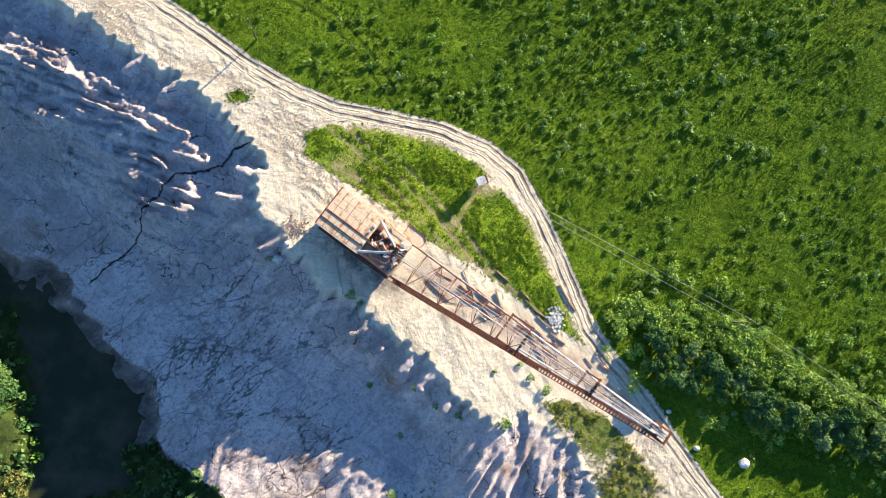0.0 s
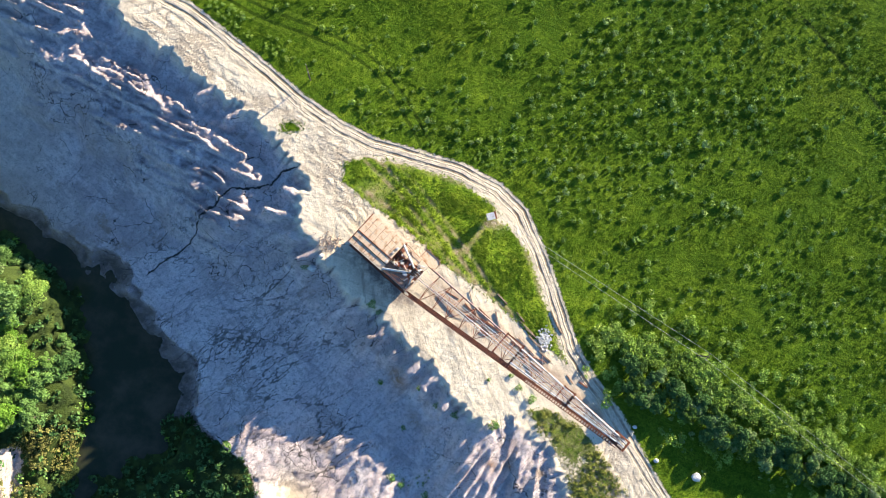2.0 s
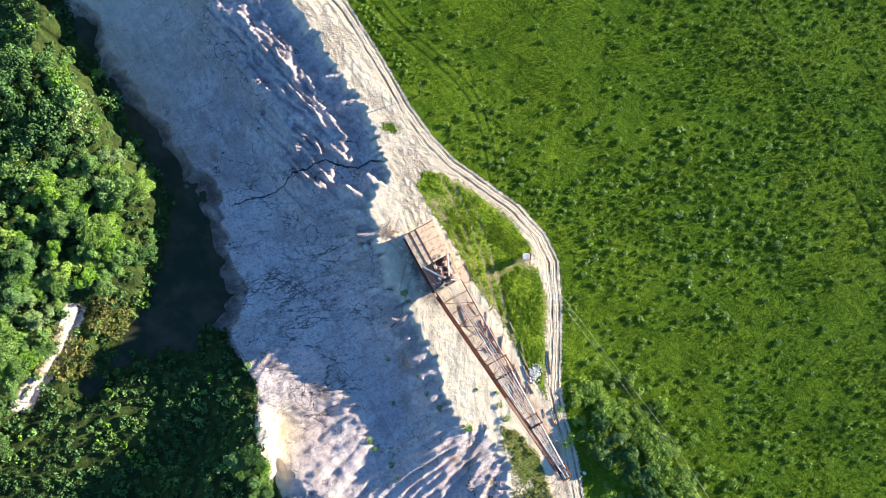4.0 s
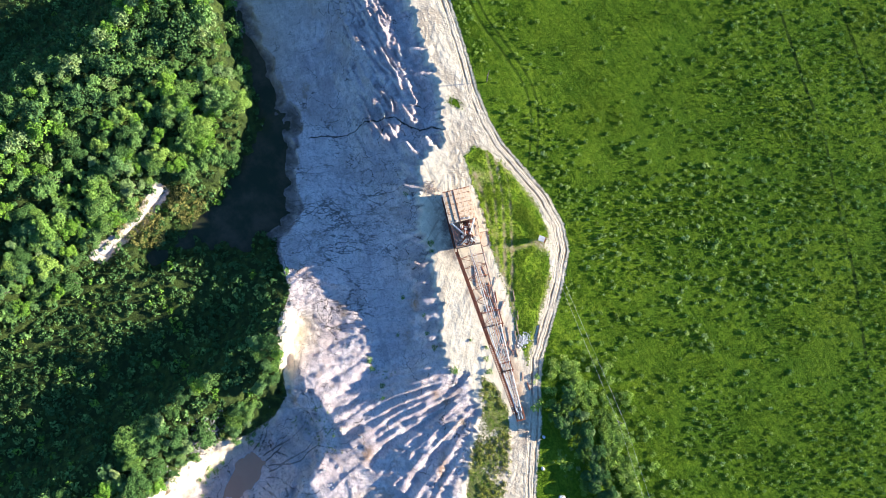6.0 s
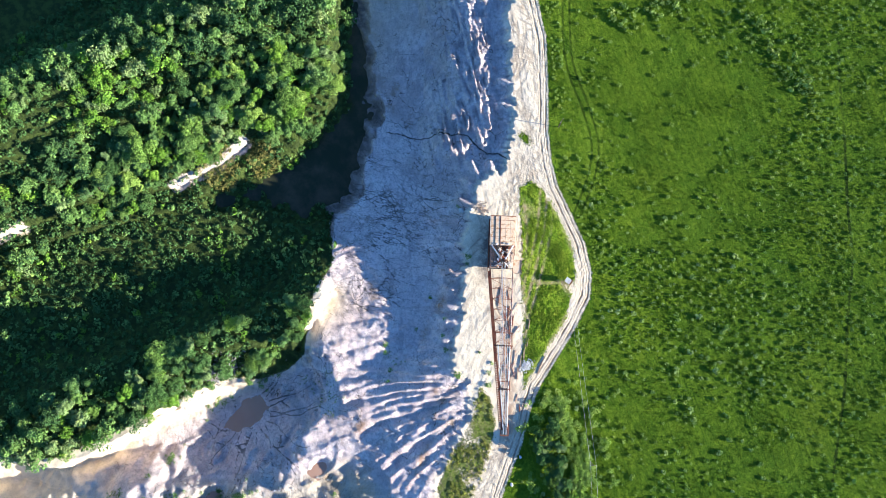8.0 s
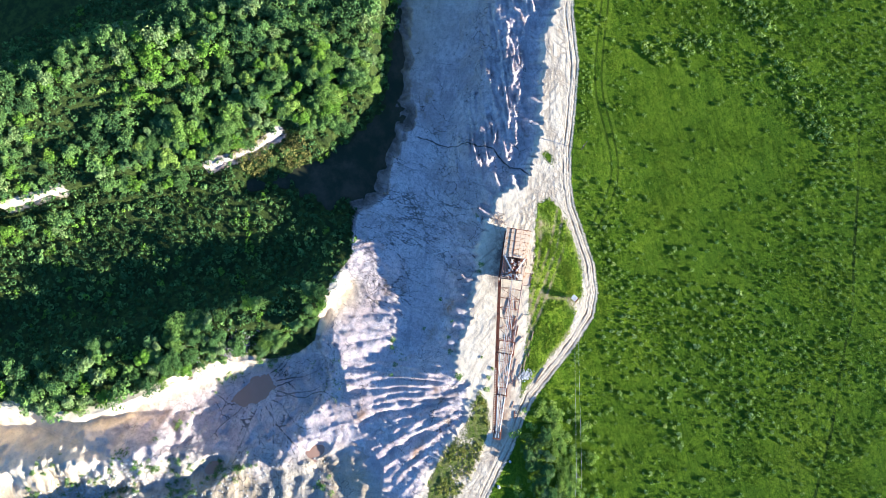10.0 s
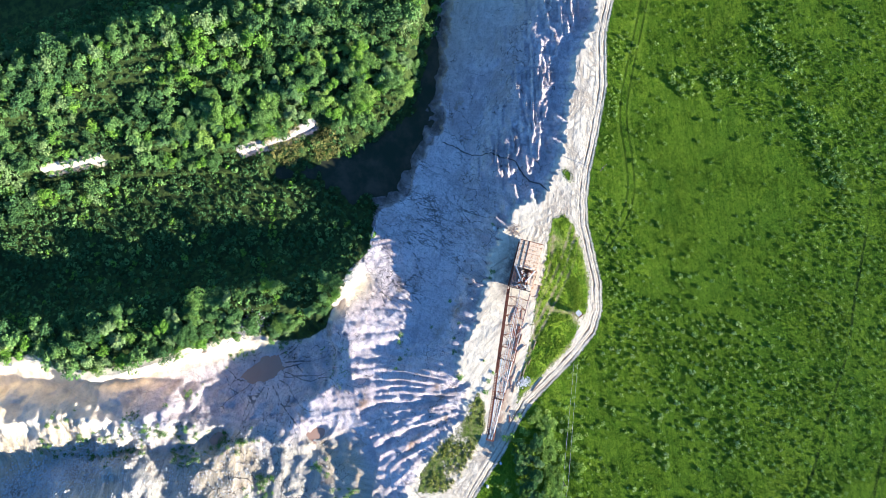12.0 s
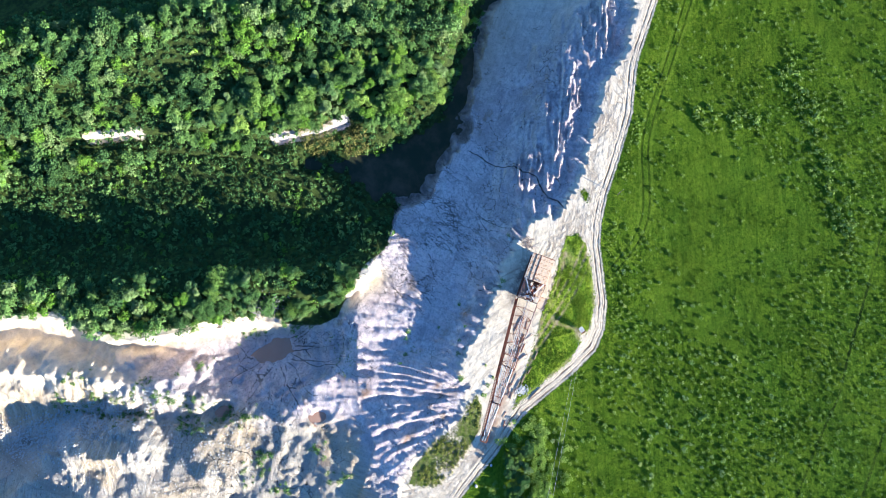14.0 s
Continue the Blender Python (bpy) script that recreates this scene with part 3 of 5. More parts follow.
def paint_material(name, main, rust, amount=0.5, rough=0.6, metal=0.0):
    n = Nodes(name, rough, metal)
    patch = n.ramp(n.noise(1.3, 6, 0.65), 0.62 - 0.35 * amount, 0.75 - 0.25 * amount)
    col = n.mix(patch, main, rust)
    col = n.mix(n.ramp(n.noise(7.0, 4), 0.4, 0.75, 0.0, 0.45), col, tuple(0.55 * v for v in rust))
    n.color(col)
    n.bump(n.noise(9.0, 3), 0.25, 0.03)
    return n.mat


M_GROUND = ground_material()
M_LEAF = leaf_material("leaves_broad", (0.145, 0.265, 0.050), (0.280, 0.440, 0.085), (0.170, 0.285, 0.105))
M_WOOD = leaf_material("leaves_woodland", (0.125, 0.240, 0.060), (0.250, 0.405, 0.105), (0.155, 0.275, 0.105), 0.0)
M_BUSH = leaf_material("leaves_willow", (0.200, 0.310, 0.055), (0.310, 0.425, 0.110), (0.340, 0.430, 0.180))
M_DEEP = leaf_material("leaves_deep_green", (0.070, 0.150, 0.040), (0.145, 0.265, 0.070), (0.085, 0.170, 0.060), 0.0)
M_FRESH = leaf_material("leaves_fresh_green", (0.130, 0.275, 0.028), (0.260, 0.440, 0.060), (0.170, 0.320, 0.045), 0.3)
M_SILVER = leaf_material("leaves_grey_green", (0.185, 0.295, 0.090), (0.360, 0.460, 0.180), (0.240, 0.350, 0.140), 0.3)
M_REED = leaf_material("reeds_dry", (0.230, 0.230, 0.060), (0.400, 0.370, 0.120), (0.300, 0.290, 0.080), 0.3)
M_OLIVE = leaf_material("leaves_olive", (0.240, 0.270, 0.045), (0.420, 0.420, 0.095), (0.340, 0.320, 0.085), 0.3)
M_HERB = leaf_material("leaves_herb", (0.230, 0.350, 0.024), (0.430, 0.540, 0.050), (0.320, 0.420, 0.040), 0.3)
M_THICKET = leaf_material("leaves_thicket", (0.100, 0.180, 0.026), (0.200, 0.300, 0.060), (0.150, 0.230, 0.050))
M_GRASS = leaf_material("grass_blades", (0.105, 0.188, 0.010), (0.190, 0.295, 0.018), (0.105, 0.188, 0.011))
M_BARK = paint_material("bark", (0.13, 0.10, 0.075), (0.08, 0.06, 0.045), 0.5, 0.9)
M_ROOF = paint_material("roof_sheet_rusty", (0.74, 0.55, 0.37), (0.47, 0.26, 0.13), 0.36, 0.75)
M_WALL = paint_material("wall_sheet_grey", (0.42, 0.38, 0.34), (0.26, 0.15, 0.09), 0.4, 0.7)
M_CREAM = paint_material("cab_sheet_cream", (0.72, 0.60, 0.44), (0.46, 0.27, 0.14), 0.30, 0.7)
M_RUST = paint_material("steel_rusty", (0.25, 0.085, 0.045), (0.13, 0.05, 0.03), 0.5, 0.8)
M_STEEL = paint_material("steel_worn_white", (0.58, 0.58, 0.57), (0.34, 0.26, 0.21), 0.35, 0.5)
M_TUBE = paint_material("steel_tube_faded_red", (0.40, 0.32, 0.28), (0.24, 0.10, 0.06), 0.5, 0.6)
M_BROWN = paint_material("plate_brown_worn", (0.27, 0.19, 0.15), (0.42, 0.24, 0.13), 0.45, 0.75)
M_DARK = paint_material("steel_dark", (0.05, 0.045, 0.04), (0.10, 0.06, 0.04), 0.4, 0.7)
M_PLANK = paint_material("weathered_timber", (0.33, 0.24, 0.16), (0.20, 0.13, 0.085), 0.5, 0.9)
M_CLOD = paint_material("clay_clods", (0.50, 0.38, 0.27), (0.34, 0.23, 0.15), 0.5, 0.95)
M_ROCK = paint_material("pale_stone", (0.62, 0.60, 0.56), (0.45, 0.42, 0.38), 0.4, 0.9)
M_WIRE = paint_material("wire_aluminium", (0.45, 0.45, 0.44), (0.3, 0.3, 0.3), 0.3, 0.5)


def water_material():
    n = Nodes("still_water", 0.16, spec=0.14)
    n.color(n.mix(n.ramp(n.noise(0.12, 6, 0.65), 0.4, 0.7), (0.030, 0.038, 0.020), (0.085, 0.068, 0.042)))
    n.bump(n.noise(2.5, 3), 0.05, 0.02)
    return n.mat


M_WATER = water_material()

# ---------------------------------------------------------------- ground: one sheet
def spread(lo, a, b, hi):
    """Grid lines: close between a and b, wider to lo and hi, then growing out to the horizon."""
    core = np.concatenate([np.arange(lo, a, 0.55), np.arange(a, b, 0.34), np.arange(b, hi, 0.62)])
    grow, at, total = [], 0.62, 0.0
    while total < 3600:
        at *= 1.22
        total += at
        grow.append(total)
    grow = np.array(grow)
    return np.concatenate([core[0] - grow[::-1], core, core[-1] + grow])


gx, gy = spread(-128.0, -66.0, 48.0, 92.0), spread(-172.0, -56.0, 62.0, 112.0)
GX, GY = np.meshgrid(gx, gy)
GZ = height(GX, GY)
nx, ny = len(gx), len(gy)
idx = np.arange(nx * ny).reshape(ny, nx)
quads = np.stack([idx[:-1, :-1], idx[:-1, 1:], idx[1:, 1:], idx[1:, :-1]], -1).reshape(-1, 4)
ground_me = mesh_np("ground", np.stack([GX, GY, GZ], -1).reshape(-1, 3), quads, M_GROUND, True)


def plant_cover(x, y):
    """How densely green the ground is, 0 to 1."""
    rd, rs, rside = along(x, y, ROAD)
    field = (rside > 0) * np.clip((rd - 0.9) / 1.3, 0, 1) * inside(x, y, PLATEAU)
    cover = field
    for poly in (MEADOW, SOUTH_GRASS):
        pd, _, _ = along(x, y, poly + poly[:1])
        cover = np.maximum(cover, np.where(inside(x, y, poly), np.clip(0.50 + pd / 2, 0, 0.95), np.clip(0.5 - pd / 2, 0, 1)) * ((0.74 + 0.35 * fbm(x, y, 5.0, 88, 3)) if poly is SOUTH_GRASS else 1.0))
    cover = np.maximum(cover, 0.75 * np.exp(-(((x + 21.3) / 2.8) ** 2 + ((y - 32) / 1.6) ** 2)))
    t2, _, _ = along(x, y, [(-6, 28.5), (2, 21.8), (8.3, 14.7), (13.6, 8.5), (18, 2.4), (26, -4)])
    t3, _, _ = along(x, y, [(15.6, 17.5), (12.5, 12.5), (10.5, 12)])
    bare = np.exp(-((t2 / 0.45) ** 2)) * np.clip(0.75 + 0.9 * fbm(x, y, 4.0, 87, 3), 0, 1) + 0.45 * np.exp(-((t3 / 0.6) ** 2)) + 0.9 * np.exp(-(((x - 17.5) / 1.8) ** 2 + ((y - 18) / 2.2) ** 2)) + 0.5 * np.clip(fbm(x, y, 2.6, 86, 4) - 0.25, 0, 1)
    cover = np.where(inside(x, y, MEADOW), np.clip(cover - 0.35 * bare, 0, 1), cover)
    fd, _, _ = along(x, y, FOREST + FOREST[:1])
    cover = np.maximum(cover, np.where(inside(x, y, FOREST), np.clip(fd / 2, 0, 1), 0))
    for scarp in (SCARP_A[1:3], SCARP_A[4:7]):
        cd, _, cside = along(x, y, scarp)
        cover = cover - 1.2 * np.exp(-((cd / 1.7) ** 2))
    return cover, rd * rside, rs


def worn_ground(x, y):
    """Where wheels and feet have worn the turf of the meadow and the southern grass, 0 to 1."""
    a, _, _ = along(x, y, [(-6, 28.5), (2, 21.8), (8.3, 14.7), (13.6, 8.5), (18, 2.4), (26, -4)])
    b, _, _ = along(x, y, [(15.6, 17.5), (12.5, 12.5), (10.5, 12)])
    c, _, _ = along(x, y, [(-8, 22), (-1, 18.5), (6, 13), (12, 8), (20, 3.5)])
    road, _, side = along(x, y, ROAD)
    track = 1.1 * np.exp(-((a / 0.42) ** 2)) + np.exp(-(((a - 1.8) / 0.36) ** 2)) + 0.8 * np.exp(-((b / 0.6) ** 2)) + 0.8 * np.exp(-((c / 0.45) ** 2))
    track = track + 0.7 * (side < 0) * np.clip(1 - np.abs(road - 2.2) / 0.8, 0, 1) + 0.8 * np.exp(-(((x + 5) / 3) ** 2 + ((y - 21) / 2.5) ** 2)) + np.exp(-(((x - 17.5) / 1.6) ** 2 + ((y - 18) / 1.8) ** 2))
    track = np.clip(track * np.clip(0.8 + 0.7 * fbm(x, y, 3.0, 94, 3), 0.2, 1.2), 0, 1)
    return track * inside(x, y, MEADOW) + 0.35 * inside(x, y, SOUTH_GRASS)


cover, road_d, road_run = plant_cover(GX, GY)
wet = np.clip((-15.6 - GZ) / 0.8, 0, 1)
damp = np.clip((-14.0 - GZ) / 2.2, 0, 1) * (GY > -45)
sd_all, run_all = edge_reach(GX, GY)
split_d, _, split_side = along(GX, GY, CRACK)
heap_run, heap_reach = np.zeros(GX.shape), np.full(GX.shape, 1e9)
for k, pts in enumerate((CREST_C, CREST_D, CREST_SHADE, CREST_F, BENCH_B)):
    hd, hs, _ = along(GX, GY, pts)
    heap_run = np.where(hd < heap_reach, hs + 300 * k, heap_run)
    heap_reach = np.minimum(heap_reach, hd)
fissure = np.full(GX.shape, 9.0)
walker = np.random.default_rng(17)
starts = [(walker.uniform(-44, 0), walker.uniform(-30, 10), walker.uniform(3.45, 4.05), int(walker.integers(8, 32))) for _ in range(150)]
starts += [(walker.uniform(-90, -35), walker.uniform(8, 50), walker.uniform(3.6, 4.6), int(walker.integers(5, 14))) for _ in range(26)]
starts += [(-4 + 6 * math.cos(a), -73 + 6 * math.sin(a), a + walker.normal(0, 0.15), int(walker.integers(14, 34))) for a in np.linspace(-1.2, 2.4, 16)]
while starts:
    px, py, heading, steps = starts.pop()
    pts = [(px, py)]
    for k in range(steps):
        heading += walker.normal(0, 0.22 if py > -55 else 0.14)
        px, py = px + 0.7 * math.cos(heading), py + 0.7 * math.sin(heading)
        pts.append((px, py))
        if k > 2 and walker.random() < 0.08:
            starts.append((px, py, heading + walker.choice([-0.8, 0.8]), int(walker.integers(4, 9))))
    xs, ys = [p[0] for p in pts], [p[1] for p in pts]
    i0, i1 = np.searchsorted(gx, [min(xs) - 2, max(xs) + 2])
    j0, j1 = np.searchsorted(gy, [min(ys) - 2, max(ys) + 2])
    fd, fs, _ = along(GX[j0:j1, i0:i1], GY[j0:j1, i0:i1], pts)
    fissure[j0:j1, i0:i1] = np.minimum(fissure[j0:j1, i0:i1], fd + 0.06 * fs / max(fs.max(), 1) - (0.09 if min(ys) < -55 else 0.0))
_, _, cliff_side = along(GX, GY, AXIS_B)
cliff_d, _, _ = along(GX, GY, BENCH_B)
cliff = (cliff_side < 0) * np.exp(-((cliff_d - 1.5) / 2.6) ** 2)
boom_d, _, _ = along(GX, GY, [(8, 4), (16, -0.7), (25, -6.5), (34, -12.8), (43, -19)])
stain = np.exp(-((boom_d / 2.4) ** 2))
for cx, cy, rx, ry in ((6, -19.2, 0.9, 2.2), (16.4, -47.6, 1.6, 2.6), (32.6, -38.7, 1.1, 4.0), (23.4, -25.9, 1.2, 1.2), (20.4, -26, 0.9, 1.4), (2, -12, 1.2, 2.5)):
    stain = np.maximum(stain, 1.1 * np.exp(-(((GX - cx) * 0.83 + (GY - cy) * 0.55) / rx) ** 2 - (((GY - cy) * 0.83 - (GX - cx) * 0.55) / ry) ** 2))
oil_d, _, _ = along(GX, GY, [(-7, 10), (-4.5, 7.5), (-1.4, 4.8), (2.2, 2.6)])
oil = np.exp(-((oil_d / 2.6) ** 2))
trail_d, _, trail_side = along(GX, GY, TRAIL_EDGE)
trail_signed = trail_d * trail_side
tyres = np.full(GX.shape, 9.0)
driver = np.random.default_rng(29)
runs = [(x0 + driver.normal(0, 2.2), y0 + driver.normal(0, 2.2), math.atan2(y1 - y0, x1 - x0) + driver.normal(0, 0.12), int(driver.integers(14, 40)), 0.035)
        for x0, y0, x1, y1, k in ((-84, 72, -60, 55, 7), (-62, 55, -44, 45, 9), (-46, 47, -28, 37, 11), (-30, 37, -14, 28, 7), (-18, 27, -8, 20, 8), (44, -24, 52, -36, 9), (38, -12, 48, -26, 8), (50, -36, 66, -52, 6)) for _ in range(k)]
runs += [(driver.uniform(-24, -12), driver.uniform(24, 32), driver.uniform(0, 6.28), 14, 0.22) for _ in range(7)]
runs += [(driver.uniform(41, 47), driver.uniform(-34, -26), -1.1 + driver.normal(0, 0.2), 16, 0.12) for _ in range(5)]
for px, py, heading, steps, sway in runs:
    turn_rate = driver.normal(0, sway)
    pts = [(px, py)]
    for k in range(steps):
        turn_rate += driver.normal(0, sway * 0.4)
        heading += turn_rate
        px, py = px + 1.2 * math.cos(heading), py + 1.2 * math.sin(heading)
        pts.append((px, py))
    xs, ys = [p[0] for p in pts], [p[1] for p in pts]
    i0, i1 = np.searchsorted(gx, [min(xs) - 3, max(xs) + 3])
    j0, j1 = np.searchsorted(gy, [min(ys) - 3, max(ys) + 3])
    td, _, _ = along(GX[j0:j1, i0:i1], GY[j0:j1, i0:i1], pts)
    tyres[j0:j1, i0:i1] = np.minimum(tyres[j0:j1, i0:i1], np.abs(td - 0.85))
tyres = np.where(sd_all > 0.3, tyres, 9.0)
worn = worn_ground(GX, GY)
footway = np.minimum(along(GX, GY, TRAIL_FAR)[0], along(GX, GY, TRAIL_EAST)[0])
in_wood = inside(GX, GY, FOREST).astype(float)
meadow_d, _, _ = along(GX, GY, MEADOW + MEADOW[:1])
meadow = np.where(inside(GX, GY, MEADOW), 1.0, np.clip(1 - meadow_d, 0, 1))
meadow = np.maximum(meadow, (road_d > 0) * np.clip(0.32 + 0.3 * fbm(GX, GY, 9.0, 96, 3), 0, 0.6) * np.exp(-((road_d / 22) ** 2)))
spoil_side = 0.905 * (GX + 20) - 0.426 * (GY + 154) + 5 * fbm(GX, GY, 12.0, 93, 3)
for key, values in (("veg", cover), ("tyres", np.clip(tyres, 0, 9)), ("worn", worn), ("footway", np.clip(footway, 0, 9)), ("woodland", in_wood), ("meadow", meadow), ("road", np.clip(road_d, -60, 60)), ("wet", wet), ("trail", np.clip(trail_signed, -9, 9)), ("cracked", np.clip(-sd_all / 2, 0, 1) * np.clip((GX + GY * 0.1 + 20 + 80) / 40, 0, 1) * np.clip((GY + 125) / 20, 0, 1) * (1 - np.exp(-(np.hypot(GX + 16.5, GY + 36.5) / 4.5) ** 2)) * (1 - cliff)), ("run", run_all), ("reach", sd_all), ("run2", heap_run), ("reach2", heap_reach), ("damp", damp), ("stain", stain), ("oil", oil), ("fissure", np.where(sd_all < -3, fissure, 9.0)), ("roadrun", road_run * 1.0), ("spoil", np.clip((spoil_side + 3) / 7, 0, 1) * np.clip((-GY - 48) / 8, 0, 1) * (1 - cliff)), ("split", np.clip(split_d * split_side, -20, 20))):
    at = ground_me.attributes.new(key, "FLOAT", "POINT")
    at.data.foreach_set("value", np.asarray(values, np.float32).ravel())
tagged(new("ground", ground_me), "pale sand quarry beside a green field, grass and bare soil", "ground", kind="structure")

water_me = mesh_np("water", [(-160, -190, WATER_Z), (60, -190, WATER_Z), (60, 60, WATER_Z), (-160, 60, WATER_Z)], [(0, 1, 2, 3)], M_WATER)
tagged(new("water", water_me), "dark still water in the bottom of the quarry", "water", kind="structure")


M_MUD = Nodes("muddy_water", 0.12, spec=0.35)
M_MUD.color(M_MUD.mix(M_MUD.noise(0.3, 4), (0.36, 0.21, 0.14), (0.42, 0.27, 0.19)))
for cx, cy, r, level in POOLS:
    ring = [(cx + 1.3 * r * math.cos(a), cy + 1.9 * r * math.sin(a), level - 0.05) for a in np.linspace(0, 2 * math.pi, 33)[:-1]]
    pool_me = mesh_np("pool", [(cx, cy, level - 0.05)] + ring, [(0, 1 + i, 1 + (i + 1) % 32) for i in range(32)], M_MUD.mat)
    tagged(new("pool", pool_me), "shallow pool of brown muddy water", "water", kind="structure")


# ---------------------------------------------------------------- plants
def leaves_on(lobes, count, size, seed, flat=0.0):
    """Leaf clumps as small bent quads over a heap of lobes (x, y, z, rx, rz)."""
    r = np.random.default_rng(seed)
    lobes = np.asarray(lobes, float)
    weight = lobes[:, 3] ** 2
    pick = r.choice(len(lobes), count, p=weight / weight.sum())
    v = r.normal(size=(count, 3))
    v[:, 2] = np.abs(v[:, 2]) * 1.1 - 0.35 * r.random(count)
    v /= np.linalg.norm(v, axis=1, keepdims=True)
    radius = 0.80 + 0.28 * r.random((count, 1)) ** 0.7
    L = lobes[pick]
    p = L[:, :3] + v * radius * np.stack([L[:, 3], L[:, 3], L[:, 4]], -1)
    nrm = v + 0.75 * r.normal(size=(count, 3))
    nrm[:, 2] += flat
    nrm /= np.linalg.norm(nrm, axis=1, keepdims=True)
    t = np.cross(nrm, r.normal(size=(count, 3)))
    t /= np.linalg.norm(t, axis=1, keepdims=True)
    b = np.cross(nrm, t)
    s = size * (0.6 + 0.8 * r.random((count, 1)))
    quad = np.stack([p - t * s, p - b * s * 0.75, p + t * s, p + b * s * 0.75], 1)
    quad[:, 1] += nrm * s * 0.25
    quad[:, 3] += nrm * s * 0.25
    return quad.reshape(-1, 3), np.arange(count * 4).reshape(-1, 4)


def crown_lobes(radius, tall, seed):
    """Uneven clumps, crowded round a leaning core, a few of them standing out."""
    r = random.Random(seed)
    squash, lean = r.uniform(0.7, 1.0), r.uniform(0, 6.28)
    lobes = [(0, 0, tall * 0.55, radius * 0.42, tall * 0.34)]
    for i in range(r.randint(13, 19)):
        a, d = r.uniform(0, 6.28), radius * r.uniform(0.15, 0.92) ** 0.8
        lr = radius * r.uniform(0.16, 0.36)
        px, py = d * math.cos(a), d * math.sin(a) * squash
        drop = (d / radius) ** 2
        lobes.append((px * math.cos(lean) - py * math.sin(lean), px * math.sin(lean) + py * math.cos(lean), tall * (0.86 - 0.45 * drop + r.uniform(-0.14, 0.12)), lr, lr * r.uniform(0.7, 1.1)))
    return lobes


def trunk_bm(tall, r0, seed):
    r = random.Random(seed)
    bm = bmesh.new()
    top = Vector((r.uniform(-.3, .3), r.uniform(-.3, .3), tall * 0.62))
    add_tube(bm, (0, 0, -0.4), top, r0, r0 * 0.45, 7)
    for i in range(4):
        a = i * 1.6 + r.uniform(-.3, .3)
        s = top * r.uniform(0.55, 0.9)
        add_tube(bm, s, s + Vector((math.cos(a) * tall * 0.22, math.sin(a) * tall * 0.22, tall * 0.2)), r0 * 0.4, r0 * 0.12, 5)
    return bm


def make_tree(radius, tall, seed, count, leaf, mat=None):
    root = tagged(new("tree"), "broadleaf tree with a dense green rounded crown", "tree", "trees of the spoil ridges")
    part("trunk", trunk_bm(tall, 0.11 + 0.02 * tall, seed), M_BARK, root)
    v, f = leaves_on(crown_lobes(radius, tall, seed), count, leaf, seed)
    part_me("crown", mesh_np("crown", v, f, mat or M_LEAF), root)
    return root


def bush_mesh(seed, count=70, radius=0.65, tall=1.2, leaf=0.2, mat=None):
    r = random.Random(seed)
    lobes = [(0, 0, tall * 0.55, radius * 0.7, tall * 0.45)]
    for i in range(4):
        a = r.uniform(0, 6.28)
        lobes.append((radius * 0.6 * math.cos(a), radius * 0.6 * math.sin(a), tall * r.uniform(0.3, 0.7), radius * 0.45, tall * 0.3))
    v, f = leaves_on(lobes, count, leaf, seed)
    v[:, 2] = np.maximum(v[:, 2], 0.02)
    return v, f


def joined(name, kinds, spots, mat):
    """Many plants as one mesh: kinds are (verts, faces); spots are x, y, z, turn, size."""
    vs, fs, base = [], [], 0
    for i, (x, y, z, a, s) in enumerate(spots):
        v, f = kinds[i % len(kinds)]
        c, q = math.cos(a), math.sin(a)
        w = np.stack([v[:, 0] * c - v[:, 1] * q, v[:, 0] * q + v[:, 1] * c, v[:, 2]], -1) * s + (x, y, z)
        vs.append(w)
        fs.append(f + base)
        base += len(v)
    return new(name, mesh_np(name, np.concatenate(vs), np.concatenate(fs), mat))


def scatter(lo, hi, step, jitter, keep, seed):
    """Jittered grid points that keep(x, y) accepts."""
    r = np.random.default_rng(seed)
    X, Y = np.meshgrid(np.arange(lo[0], hi[0], step), np.arange(lo[1], hi[1], step))
    X, Y = X.ravel() + r.uniform(-jitter, jitter, X.size), Y.ravel() + r.uniform(-jitter, jitter, X.size)
    k = keep(X, Y, r)
    return X[k], Y[k]


# trees on the ridges
def wood(x, y, r):
    ad, _, aside = along(x, y, CREST_A)
    on_a = np.where(aside < 0, ad < np.where(y > -12, 54, 40) + 6 * fbm(x, y, 10.0, 68, 2), ad < 8)
    bd, _, _ = along(x, y, BENCH_B + BENCH_B[:1])
    on_b = inside(x, y, BENCH_B) & (bd > 0.8)
    on_b |= (bd < 4.5) & (y < -46) & (y > -71) & (x > -16)
    bare = np.zeros(x.shape, bool)
    for scarp in (SCARP_A[1:3], SCARP_A[4:7]):
        cd, _, cside = along(x, y, scarp)
        bare |= (cside < 0) & (cd < 7.0) | (cd < 1.5)
    return inside(x, y, FOREST) & (on_a | on_b) & ~bare & (height(x, y) > -16.4) & (fbm(x, y, 9.0, 66, 3) > -0.42)


tx, ty = scatter((-150, -172), (-10, 40), 2.65, 1.3, wood, 11)
tz = height(tx, ty)
near = np.argsort(np.hypot(tx + 45, (ty + 40) * 0.6))
LEAF_KINDS = (M_LEAF, M_WOOD, M_DEEP, M_LEAF, M_SILVER, M_WOOD, M_FRESH, M_DEEP)
kinds = [make_tree(2.1 + 0.4 * (i % 4), 3.9 + 0.6 * (i % 5), 100 + i, 1900 + 220 * (i % 4), 0.125 + 0.018 * (i % 3), LEAF_KINDS[i % 8]) for i in range(16)]
spots = [(tx[i], ty[i], tz[i], rng.uniform(0, 6.28), rng.uniform(0.45, 0.85) + 0.6 * rng.random() ** 3) for i in near]
